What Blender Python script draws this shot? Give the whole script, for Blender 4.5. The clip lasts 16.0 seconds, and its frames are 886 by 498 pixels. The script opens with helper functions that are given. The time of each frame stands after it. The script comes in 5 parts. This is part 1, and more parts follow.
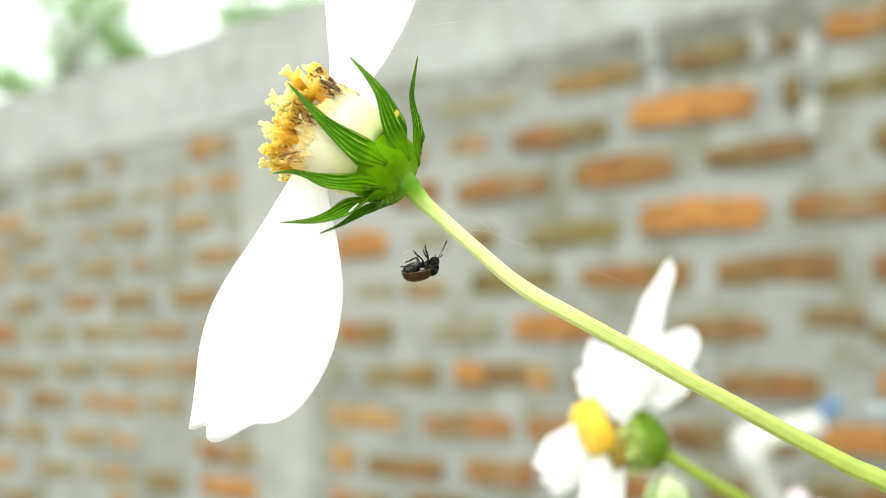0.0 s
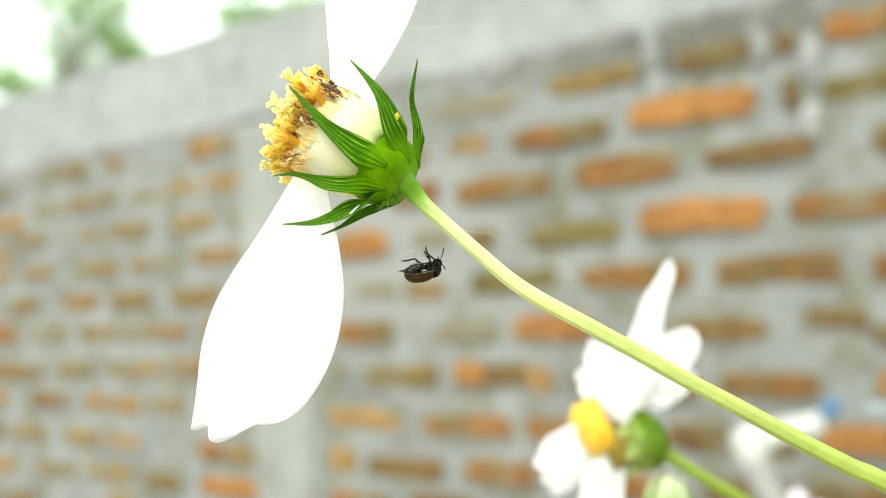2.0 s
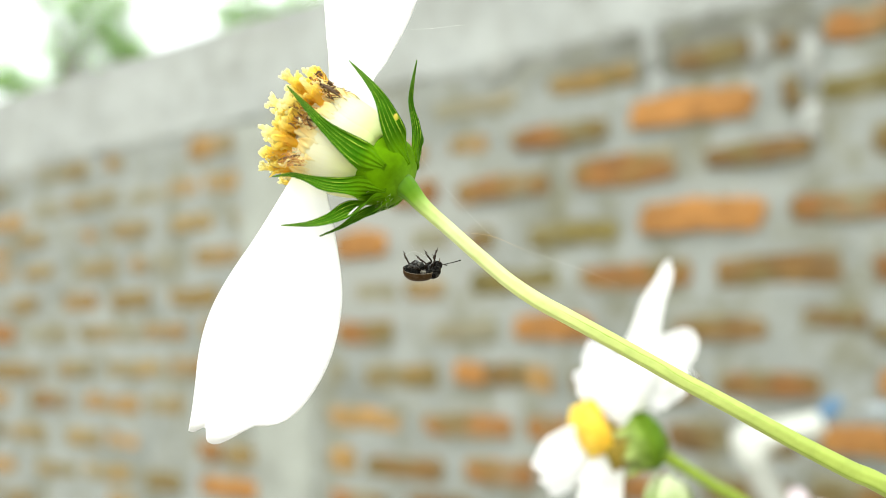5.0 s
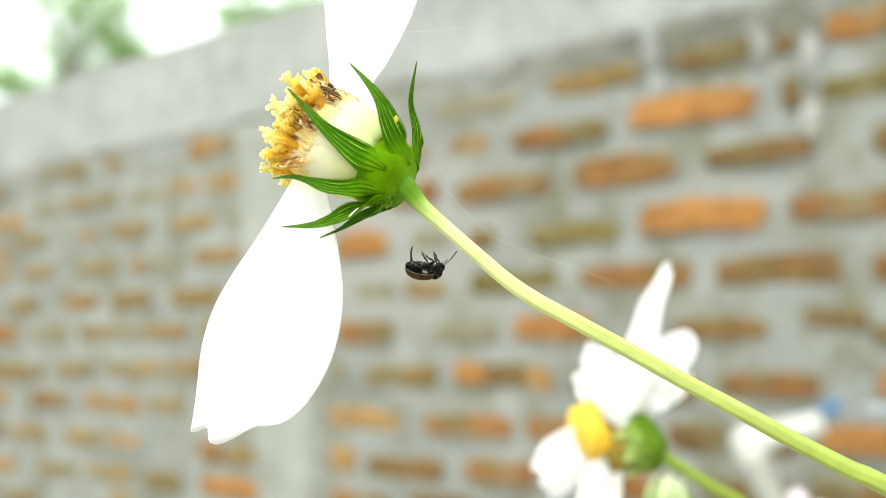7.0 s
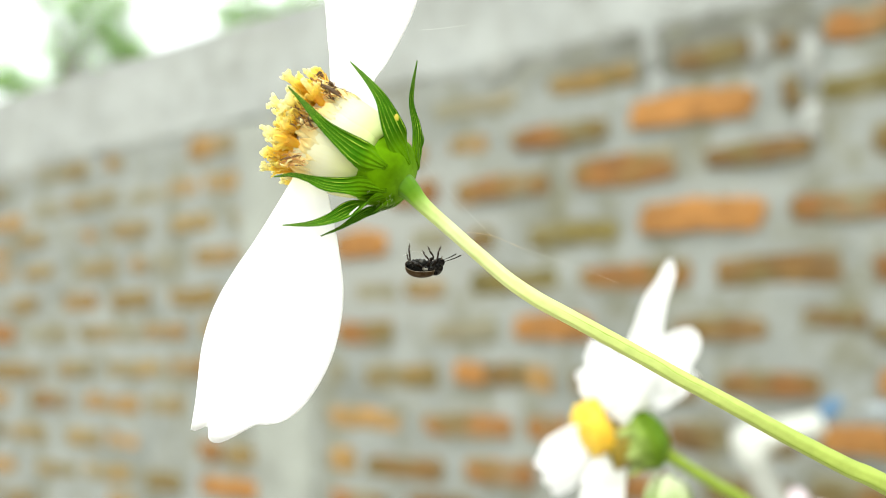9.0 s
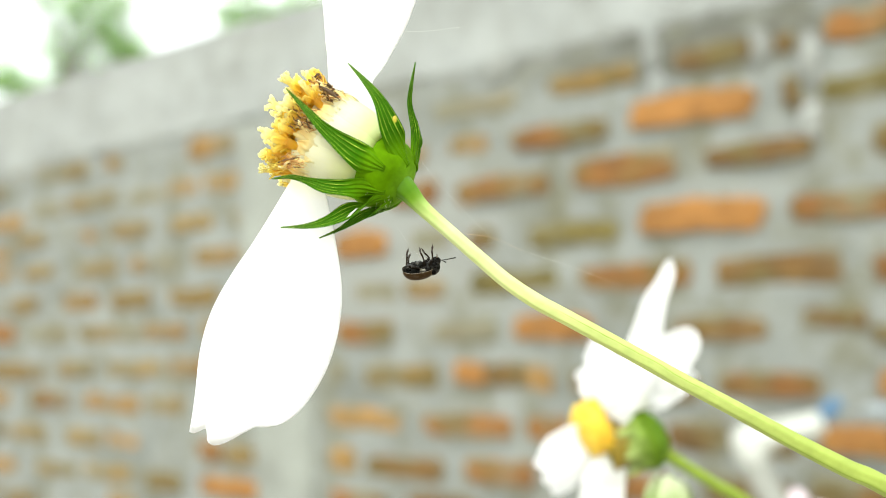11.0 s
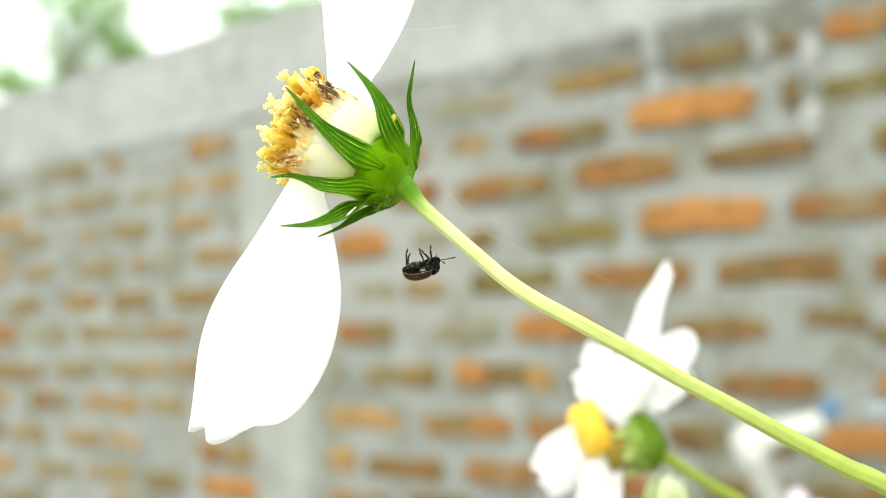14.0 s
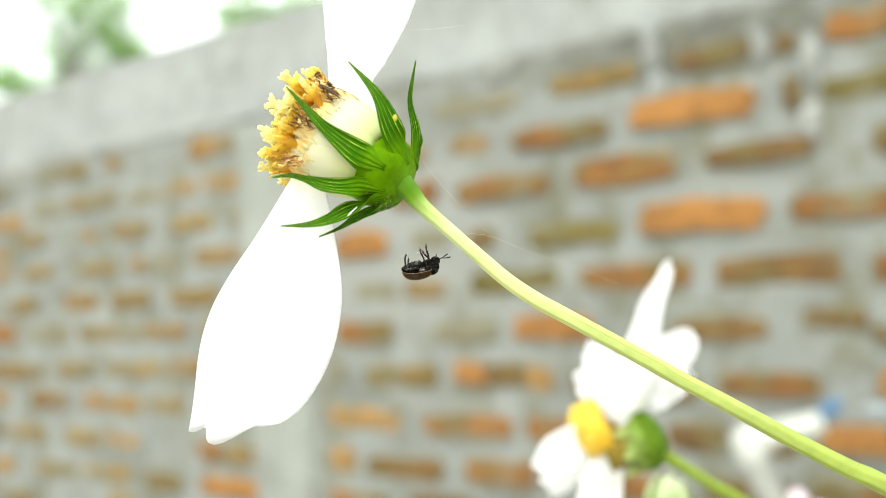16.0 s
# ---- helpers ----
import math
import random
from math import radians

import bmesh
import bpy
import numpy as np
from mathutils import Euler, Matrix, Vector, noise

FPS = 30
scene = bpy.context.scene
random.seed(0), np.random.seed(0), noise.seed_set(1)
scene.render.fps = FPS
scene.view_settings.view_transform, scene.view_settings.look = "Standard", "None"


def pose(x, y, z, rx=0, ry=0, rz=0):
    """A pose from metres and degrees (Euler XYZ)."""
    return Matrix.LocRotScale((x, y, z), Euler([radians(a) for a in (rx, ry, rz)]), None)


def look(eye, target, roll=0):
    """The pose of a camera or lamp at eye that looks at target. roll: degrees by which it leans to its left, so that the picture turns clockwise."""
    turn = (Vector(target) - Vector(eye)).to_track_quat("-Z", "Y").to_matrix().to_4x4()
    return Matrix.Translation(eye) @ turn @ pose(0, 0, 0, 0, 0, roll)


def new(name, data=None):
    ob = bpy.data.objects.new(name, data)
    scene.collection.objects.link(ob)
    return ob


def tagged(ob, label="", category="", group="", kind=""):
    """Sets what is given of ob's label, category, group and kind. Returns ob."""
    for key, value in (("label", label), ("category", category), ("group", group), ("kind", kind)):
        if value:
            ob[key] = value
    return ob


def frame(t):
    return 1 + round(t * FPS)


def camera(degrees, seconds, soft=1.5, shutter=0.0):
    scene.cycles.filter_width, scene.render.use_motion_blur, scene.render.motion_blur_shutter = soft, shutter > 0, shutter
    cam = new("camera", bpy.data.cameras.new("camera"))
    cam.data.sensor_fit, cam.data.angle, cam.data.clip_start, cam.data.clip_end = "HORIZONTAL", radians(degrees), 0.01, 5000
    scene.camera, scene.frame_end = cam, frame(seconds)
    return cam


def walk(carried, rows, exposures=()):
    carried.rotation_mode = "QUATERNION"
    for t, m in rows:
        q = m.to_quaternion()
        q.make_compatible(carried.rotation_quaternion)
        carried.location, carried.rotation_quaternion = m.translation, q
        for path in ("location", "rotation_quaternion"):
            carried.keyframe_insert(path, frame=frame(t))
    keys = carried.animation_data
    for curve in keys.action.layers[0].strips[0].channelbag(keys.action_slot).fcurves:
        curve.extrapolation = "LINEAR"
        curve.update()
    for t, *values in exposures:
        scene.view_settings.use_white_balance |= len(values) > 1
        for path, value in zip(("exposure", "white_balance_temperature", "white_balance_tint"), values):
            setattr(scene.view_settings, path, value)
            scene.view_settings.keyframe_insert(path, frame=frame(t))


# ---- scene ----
# ---- camera: it stands still, a hand's width from the flower, and leans a little to its right ----
EYE = Vector((0.0, 0.0, 0.75))
cam = camera(64.98, 16.0, soft=0.55)
VIEW = look(EYE, EYE + Vector((0.0, 0.9996, 0.02827)), -4.0)
cam.data.dof.use_dof = True
cam.data.dof.focus_distance = 0.041
cam.data.dof.aperture_fstop = 22.5
walk(cam, [(0.0, VIEW), (16.0, VIEW)])
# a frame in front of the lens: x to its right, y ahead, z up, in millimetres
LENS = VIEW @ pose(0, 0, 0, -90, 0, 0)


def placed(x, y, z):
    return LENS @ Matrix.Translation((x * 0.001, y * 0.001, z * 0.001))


# ---- light: a bright overcast sky and a broad, weak sun ----
world = bpy.data.worlds.new("overcast_sky")
scene.world = world
world.use_nodes = True
wn, wl = world.node_tree.nodes, world.node_tree.links
sky = wn.new("ShaderNodeTexSky")
sky.sky_type, sky.sun_disc = "NISHITA", False
sky.sun_elevation, sky.sun_rotation = radians(55), radians(-27)
bg_sky = wn["Background"]
bg_sky.inputs["Strength"].default_value = 0.06
wl.new(sky.outputs["Color"], bg_sky.inputs["Color"])
bg_cloud = wn.new("ShaderNodeBackground")
bg_cloud.inputs["Color"].default_value = (0.965, 1.0, 0.885, 1)
bg_cloud.inputs["Strength"].default_value = 1.3
both = wn.new("ShaderNodeAddShader")
wl.new(bg_sky.outputs[0], both.inputs[0])
wl.new(bg_cloud.outputs[0], both.inputs[1])
wl.new(both.outputs[0], wn["World Output"].inputs["Surface"])

sun_data = bpy.data.lights.new("sun", "SUN")
sun_data.energy, sun_data.angle, sun_data.color = 2.2, radians(28), (1.0, 0.97, 0.9)
sun = new("sun", sun_data)
# from above, behind the lens and to its left
SUN_FROM = Vector((-0.36, -0.72, 1.15))
sun.matrix_world = look(SUN_FROM * 10, (0, 0, 0))
scene.view_settings.exposure = 0.40


# ---- materials ----
def nodes(name):
    m = bpy.data.materials.new(name)
    m.use_nodes = True
    return m, m.node_tree.nodes, m.node_tree.links, m.node_tree.nodes["Principled BSDF"]


def noise_fac(n, l, scale, detail=4.0, rough=0.6, coord="Object", stretch=None):
    tc = n.new("ShaderNodeTexCoord")
    out = tc.outputs[coord]
    if stretch:
        mp = n.new("ShaderNodeMapping")
        mp.inputs["Scale"].default_value = stretch
        l.new(out, mp.inputs["Vector"])
        out = mp.outputs["Vector"]
    t = n.new("ShaderNodeTexNoise")
    t.inputs["Scale"].default_value, t.inputs["Detail"].default_value = scale, detail
    t.inputs["Roughness"].default_value = rough
    l.new(out, t.inputs["Vector"])
    return t.outputs["Fac"]


def ramp(n, l, fac, stops):
    r = n.new("ShaderNodeValToRGB")
    e = r.color_ramp.elements
    while len(e) < len(stops):
        e.new(0.5)
    for el, (p, c) in zip(e, stops):
        el.position, el.color = p, (*c, 1)
    l.new(fac, r.inputs["Fac"])
    return r.outputs["Color"]


def mixed(n, l, fac, a, b, how="MIX"):
    m = n.new("ShaderNodeMix")
    m.data_type, m.blend_type = "RGBA", how
    for sock, v in ((m.inputs[0], fac), (m.inputs[6], a), (m.inputs[7], b)):
        if hasattr(v, "links"):
            l.new(v, sock)
        elif isinstance(v, (int, float)):
            sock.default_value = v
        else:
            sock.default_value = (*v, 1)
    return m.outputs[2]


def bumped(n, l, bsdf, fac, strength, distance):
    b = n.new("ShaderNodeBump")
    b.inputs["Strength"].default_value, b.inputs["Distance"].default_value = strength, distance
    l.new(fac, b.inputs["Height"])
    l.new(b.outputs[0], bsdf.inputs["Normal"])


def mortar_mat(name, light, dark, stain, damp=0.0, extra=None):
    m, n, l, p = nodes(name)
    big = noise_fac(n, l, 5, 5, 0.65)
    fine = noise_fac(n, l, 90, 6, 0.7)
    c = ramp(n, l, big, [(0.3, dark), (0.5, light), (0.75, [min(1, v * 1.18) for v in light])])
    c = mixed(n, l, ramp(n, l, noise_fac(n, l, 11, 5, 0.7, stretch=(1, 1, 0.6)), [(0.48, (0, 0, 0)), (0.70, (1, 1, 1))]), c, stain)
    if damp:
        sep = n.new("ShaderNodeSeparateXYZ")
        l.new(n.new("ShaderNodeTexCoord").outputs["Object"], sep.inputs[0])
        ragged = n.new("ShaderNodeMath")
        ragged.operation = "MULTIPLY_ADD"
        ragged.inputs[1].default_value = 0.16
        l.new(noise_fac(n, l, 16, 5, 0.65), ragged.inputs[0])
        lifted = n.new("ShaderNodeMath")
        lifted.operation = "ADD"
        lifted.inputs[1].default_value = -0.08
        l.new(sep.outputs["Z"], lifted.inputs[0])
        l.new(lifted.outputs[0], ragged.inputs[2])
        edge = n.new("ShaderNodeMapRange")
        edge.interpolation_type = "SMOOTHSTEP"
        edge.inputs["From Min"].default_value, edge.inputs["From Max"].default_value = 0.28, 0.335
        l.new(ragged.outputs[0], edge.inputs["Value"])
        over = n.new("ShaderNodeMapRange")
        over.interpolation_type = "SMOOTHSTEP"
        over.inputs["From Min"].default_value, over.inputs["From Max"].default_value = 0.388, 0.352
        l.new(ragged.outputs[0], over.inputs["Value"])
        patch = ramp(n, l, noise_fac(n, l, 6.5, 5, 0.65), [(0.33, (0, 0, 0)), (0.52, (damp, damp, damp))])
        wet = n.new("ShaderNodeMapRange")
        wet.interpolation_type = "SMOOTHSTEP"
        wet.inputs["From Min"].default_value, wet.inputs["From Max"].default_value = -0.05, -0.42
        l.new(sep.outputs["X"], wet.inputs["Value"])
        patch = mixed(n, l, 1.0, patch, wet.outputs[0], "MULTIPLY")
        patch = mixed(n, l, 1.0, mixed(n, l, 1.0, patch, edge.outputs[0], "MULTIPLY"), over.outputs[0], "MULTIPLY")
        c = mixed(n, l, patch, c, (0.120, 0.120, 0.098))
    if extra:
        # an extra, paler patch with a ragged edge beside the pillar
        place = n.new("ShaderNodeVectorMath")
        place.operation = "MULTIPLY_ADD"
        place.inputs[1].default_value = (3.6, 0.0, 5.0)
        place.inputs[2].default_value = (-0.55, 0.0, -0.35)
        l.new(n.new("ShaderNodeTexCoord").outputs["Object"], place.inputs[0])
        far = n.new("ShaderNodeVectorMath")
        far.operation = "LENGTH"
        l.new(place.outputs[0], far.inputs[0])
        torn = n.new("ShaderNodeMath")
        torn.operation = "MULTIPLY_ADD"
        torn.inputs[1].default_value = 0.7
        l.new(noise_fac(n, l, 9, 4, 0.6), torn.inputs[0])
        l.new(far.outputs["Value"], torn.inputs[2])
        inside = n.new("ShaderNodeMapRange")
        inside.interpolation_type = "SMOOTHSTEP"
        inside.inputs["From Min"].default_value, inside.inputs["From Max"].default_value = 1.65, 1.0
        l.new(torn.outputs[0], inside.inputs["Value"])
        c = mixed(n, l, inside.outputs[0], c, extra)
    c = mixed(n, l, 0.35, c, ramp(n, l, fine, [(0.3, (0.3, 0.3, 0.3)), (0.7, (0.75, 0.75, 0.75))]), "OVERLAY")
    l.new(c, p.inputs["Base Color"])
    p.inputs["Roughness"].default_value = 0.92
    bumped(n, l, p, fine, 0.5, 0.004)
    return m


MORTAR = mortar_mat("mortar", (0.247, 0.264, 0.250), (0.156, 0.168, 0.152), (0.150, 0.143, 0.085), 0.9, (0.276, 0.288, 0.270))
PLASTER = mortar_mat("cement_plaster", (0.330, 0.349, 0.341), (0.272, 0.289, 0.281), (0.245, 0.256, 0.235), 0.8)
SMEAR = mortar_mat("pale_cement", (0.36, 0.375, 0.36), (0.29, 0.30, 0.285), (0.27, 0.28, 0.26))
CONCRETE = mortar_mat("pillar_concrete", (0.305, 0.324, 0.294), (0.245, 0.258, 0.234), (0.215, 0.224, 0.196))


def brick_mat(name, base, smear, olive):
    """Worn fired clay with olive and brown patches and a smear of cement; each brick draws its own pattern."""
    m, n, l, p = nodes(name)
    info = n.new("ShaderNodeObjectInfo")
    tc = n.new("ShaderNodeTexCoord")
    far = n.new("ShaderNodeMath")
    far.operation = "MULTIPLY"
    far.inputs[1].default_value = 40.0
    l.new(info.outputs["Random"], far.inputs[0])

    def own(scale, detail, shift):
        t = n.new("ShaderNodeTexNoise")
        t.noise_dimensions = "4D"
        t.inputs["Scale"].default_value, t.inputs["Detail"].default_value, t.inputs["Roughness"].default_value = scale, detail, 0.65
        w = n.new("ShaderNodeMath")
        w.operation = "ADD"
        w.inputs[1].default_value = shift
        l.new(far.outputs[0], w.inputs[0])
        l.new(tc.outputs["Object"], t.inputs["Vector"])
        l.new(w.outputs[0], t.inputs["W"])
        return t.outputs["Fac"]

    hsv = n.new("ShaderNodeHueSaturation")
    hsv.inputs["Color"].default_value = (*base, 1)
    mr = n.new("ShaderNodeMapRange")
    mr.inputs["To Min"].default_value, mr.inputs["To Max"].default_value = 0.85, 1.18
    l.new(info.outputs["Random"], mr.inputs["Value"])
    l.new(mr.outputs[0], hsv.inputs["Value"])
    c = mixed(n, l, 0.65, hsv.outputs[0], ramp(n, l, own(20, 5, 0.0), [(0.3, (0.18, 0.18, 0.18)), (0.7, (0.84, 0.78, 0.70))]), "OVERLAY")
    moss = ramp(n, l, own(9, 3, 7.0), [(0.60 - olive * 0.3, (0, 0, 0)), (0.72 - olive * 0.25, (0.85, 0.85, 0.85))])
    c = mixed(n, l, moss, c, (0.135, 0.108, 0.036))
    # mortar laps over the brick's rim
    sep = n.new("ShaderNodeSeparateXYZ")
    l.new(tc.outputs["Object"], sep.inputs[0])
    rim = []
    for axis, half in (("X", 0.1), ("Z", 0.026)):
        size = n.new("ShaderNodeMath")
        size.operation = "ABSOLUTE"
        l.new(sep.outputs[axis], size.inputs[0])
        near = n.new("ShaderNodeMapRange")
        near.inputs["From Min"].default_value, near.inputs["From Max"].default_value = half - 0.010, half + 0.002
        near.inputs["To Max"].default_value = 0.15
        l.new(size.outputs[0], near.inputs["Value"])
        rim.append(near.outputs[0])
    most = n.new("ShaderNodeMath")
    most.operation = "MAXIMUM"
    lap = n.new("ShaderNodeMath")
    lap.operation = "ADD"
    l.new(rim[0], most.inputs[0])
    l.new(rim[1], most.inputs[1])
    l.new(most.outputs[0], lap.inputs[0])
    l.new(own(14, 5, 13.0), lap.inputs[1])
    cover = ramp(n, l, lap.outputs[0], [(0.62 - smear * 0.3, (0, 0, 0)), (0.74 - smear * 0.2, (1, 1, 1))])
    c = mixed(n, l, cover, c, (0.205, 0.197, 0.135))
    l.new(c, p.inputs["Base Color"])
    p.inputs["Roughness"].default_value = 0.9
    bumped(n, l, p, noise_fac(n, l, 120, 5, 0.7), 0.6, 0.003)
    return m


BRICKS = {
    "O": brick_mat("brick_bright_orange", (0.300, 0.145, 0.040), -0.25, 0.0),
    "R": brick_mat("brick_red_brown", (0.215, 0.100, 0.027), 0.34, 0.5),
    "S": brick_mat("brick_faded_orange", (0.272, 0.160, 0.053), 0.42, 0.35),
    "B": brick_mat("brick_brown", (0.142, 0.081, 0.025), 0.32, 0.5),
    "T": brick_mat("brick_tan_olive", (0.195, 0.130, 0.042), 0.36, 0.35),
    "G": brick_mat("brick_mossy_olive", (0.150, 0.126, 0.036), 0.25, 0.4),
    # tan olive brick with the far end's haze put into its colour
    "L": brick_mat("brick_hazed_olive", (0.226, 0.156, 0.057), 0.48, 0.35),
    "P": brick_mat("brick_cement_smeared", (0.23, 0.19, 0.12), 0.9, 0.3),
}



def leaf_mat(name, stops, translucent, rough=0.45, stripes=None, spec=0.4, bump=0.3, tint=None, blotch=0.25, veins=(0.24, 0.50)):
    """Thin living tissue: colours run from base to tip (UV v), fine stripes run lengthwise."""
    m, n, l, p = nodes(name)
    uv = n.new("ShaderNodeTexCoord")
    sep = n.new("ShaderNodeSeparateXYZ")
    l.new(uv.outputs["UV"], sep.inputs[0])
    c = ramp(n, l, sep.outputs["Y"], stops)
    blot = noise_fac(n, l, 900, 3, 0.6)
    c = mixed(n, l, blotch, c, ramp(n, l, blot, [(0.3, (0.3, 0.3, 0.3)), (0.7, (0.75, 0.75, 0.75))]), "OVERLAY")
    if stripes:
        count, colour, strength = stripes
        wob = n.new("ShaderNodeMath")
        wob.operation = "MULTIPLY_ADD"
        l.new(noise_fac(n, l, 500, 2, 0.5), wob.inputs[0])
        wob.inputs[1].default_value = 0.10
        l.new(sep.outputs["X"], wob.inputs[2])
        mul = n.new("ShaderNodeMath")
        mul.operation = "MULTIPLY"
        mul.inputs[1].default_value = count * 2 * math.pi
        l.new(wob.outputs[0], mul.inputs[0])
        sn = n.new("ShaderNodeMath")
        sn.operation = "COSINE"
        l.new(mul.outputs[0], sn.inputs[0])
        mask = n.new("ShaderNodeMapRange")
        mask.inputs["From Min"].default_value, mask.inputs["From Max"].default_value = 0.80, 1.0
        mask.inputs["To Max"].default_value = strength
        l.new(sn.outputs[0], mask.inputs["Value"])
        fade = n.new("ShaderNodeMapRange")
        fade.inputs["From Min"].default_value, fade.inputs["From Max"].default_value = veins
        l.new(sep.outputs["Y"], fade.inputs["Value"])
        both_ = n.new("ShaderNodeMath")
        both_.operation = "MULTIPLY"
        l.new(mask.outputs[0], both_.inputs[0])
        l.new(fade.outputs[0], both_.inputs[1])
        broken = ramp(n, l, noise_fac(n, l, 1.0, 3, 0.6, "UV", (14, 4, 1)), [(0.42, (0.08, 0.08, 0.08)), (0.62, (1, 1, 1))])
        c = mixed(n, l, mixed(n, l, 1.0, both_.outputs[0], broken, "MULTIPLY"), c, colour)
        bumped(n, l, p, sn.outputs[0], bump, 0.00006)
    else:
        bumped(n, l, p, noise_fac(n, l, 2500, 3, 0.6), bump, 0.00004)
    l.new(c, p.inputs["Base Color"])
    p.inputs["Roughness"].default_value = rough
    p.inputs["Specular IOR Level"].default_value = spec
    tr = n.new("ShaderNodeBsdfTranslucent")
    l.new(mixed(n, l, 1.0, c, tint, "MULTIPLY") if tint else c, tr.inputs["Color"])
    mx = n.new("ShaderNodeMixShader")
    mx.inputs[0].default_value = translucent
    l.new(p.outputs[0], mx.inputs[1])
    l.new(tr.outputs[0], mx.inputs[2])
    l.new(mx.outputs[0], n["Material Output"].inputs["Surface"])
    return m


PETAL = leaf_mat("white_petal", [(0.0, (0.92, 0.93, 0.80)), (0.06, (0.955, 0.96, 0.965)), (1.0, (0.96, 0.965, 0.985))], 0.5, 0.6, None, 0.2, 0.03)
SEPAL = leaf_mat("sepal_green", [(0.0, (0.088, 0.22, 0.002)), (0.22, (0.088, 0.22, 0.002)), (0.38, (0.034, 0.132, 0.002)), (0.7, (0.056, 0.18, 0.008)), (1.0, (0.12, 0.28, 0.04))], 0.06, 0.4, (5, (0.50, 0.70, 0.08), 0.95), 0.02, 0.8, blotch=0.45, veins=(0.26, 0.42))
RECEPT = leaf_mat("receptacle_green", [(0.0, (0.15, 0.30, 0.02)), (0.16, (0.11, 0.25, 0.008)), (0.35, (0.092, 0.215, 0.001)), (1.0, (0.092, 0.215, 0.001))], 0.05, 0.5, None, 0.02, 0.8, blotch=0.6)
STEM = leaf_mat("stem_yellow_green", [(0.0, (0.086, 0.218, 0.002)), (0.062, (0.086, 0.218, 0.002)), (0.080, (0.17, 0.34, 0.02)), (0.116, (0.50, 0.64, 0.21)), (0.15, (0.66, 0.76, 0.35)), (0.27, (0.68, 0.76, 0.32)), (0.42, (0.51, 0.60, 0.19)), (0.60, (0.35, 0.44, 0.09)), (1.0, (0.27, 0.36, 0.06))], 0.08, 0.42, (6, (0.22, 0.35, 0.02), 0.9), 0.2, 0.4, veins=(0.18, 0.42))
STALK = leaf_mat("stalk_green", [(0.0, (0.25, 0.35, 0.04)), (1.0, (0.24, 0.31, 0.06))], 0.1, 0.5, (3, (0.34, 0.46, 0.08), 0.4), 0.15, 0.1)
CREAM = leaf_mat("bract_cream", [(0.0, (0.60, 0.74, 0.22)), (0.14, (0.90, 0.93, 0.56)), (0.45, (0.97, 0.965, 0.78)), (1.0, (0.97, 0.95, 0.72))], 0.5, 0.5, (9, (0.94, 0.91, 0.58), 0.3), 0.1, 0.05)
FLORET = leaf_mat("floret_yellow", [(0.0, (0.84, 0.52, 0.10)), (0.34, (0.98, 0.71, 0.10)), (0.60, (0.99, 0.82, 0.21)), (0.80, (0.99, 0.92, 0.46)), (0.96, (0.99, 0.97, 0.72))], 0.8, 0.55, None, 0.1, 0.3)
CHAFF = leaf_mat("dry_chaff", [(0.0, (0.96, 0.93, 0.68)), (0.5, (0.96, 0.84, 0.42)), (1.0, (0.92, 0.68, 0.26))], 0.5, 0.6, None, 0.1, 0.3)
STUB = leaf_mat("shrivelled_petal", [(0.0, (0.09, 0.05, 0.025)), (0.5, (0.13, 0.08, 0.045)), (1.0, (0.16, 0.10, 0.06))], 0.2, 0.6, None, 0.2, 0.6)
FLORET_OLD = leaf_mat("floret_withered", [(0.0, (0.40, 0.20, 0.07)), (0.5, (0.58, 0.28, 0.08)), (1.0, (0.82, 0.54, 0.22))], 0.15, 0.6, None, 0.2, 0.5)
BROWN = leaf_mat("withered_brown", [(0.0, (0.09, 0.05, 0.025)), (1.0, (0.22, 0.12, 0.05))], 0.1, 0.7, None, 0.2, 0.5)
SPOT = leaf_mat("leaf_spot", [(0.0, (0.62, 0.55, 0.05)), (1.0, (0.55, 0.40, 0.05))], 0.2, 0.5)
BUD = leaf_mat("bud_pale_green", [(0.0, (0.12, 0.26, 0.02)), (0.45, (0.22, 0.37, 0.08)), (0.75, (0.40, 0.47, 0.24)), (1.0, (0.52, 0.56, 0.38))], 0.1, 0.5)
# olive brown: shade of the gap under the disc, put into colour
GAP_SHADE = leaf_mat("gap_shade_olive", [(0.0, (0.12, 0.14, 0.01)), (1.0, (0.30, 0.20, 0.02))], 0.1, 0.5)
PINK = leaf_mat("pinkish_petal", [(0.0, (0.85, 0.80, 0.82)), (1.0, (0.88, 0.76, 0.84))], 0.35, 0.55)
DISC = leaf_mat("disc_yellow", [(0.0, (0.80, 0.44, 0.02)), (0.6, (0.92, 0.62, 0.06)), (1.0, (0.95, 0.74, 0.14))], 0.15, 0.5)
# dark to pale towards the disc: the lit left side, put into the colour
CALYX = leaf_mat("calyx_lit_side_green", [(0.0, (0.05, 0.13, 0.003)), (0.45, (0.095, 0.17, 0.008)), (1.0, (0.46, 0.55, 0.20))], 0.12, 0.45, None, 0.1, blotch=0.8)
FOLIAGE = leaf_mat("tree_leaf", [(0.0, (0.19, 0.32, 0.10)), (1.0, (0.25, 0.38, 0.13))], 0.55, 0.5, None, 0.3, 0.0, (1.5, 1.7, 1.0))


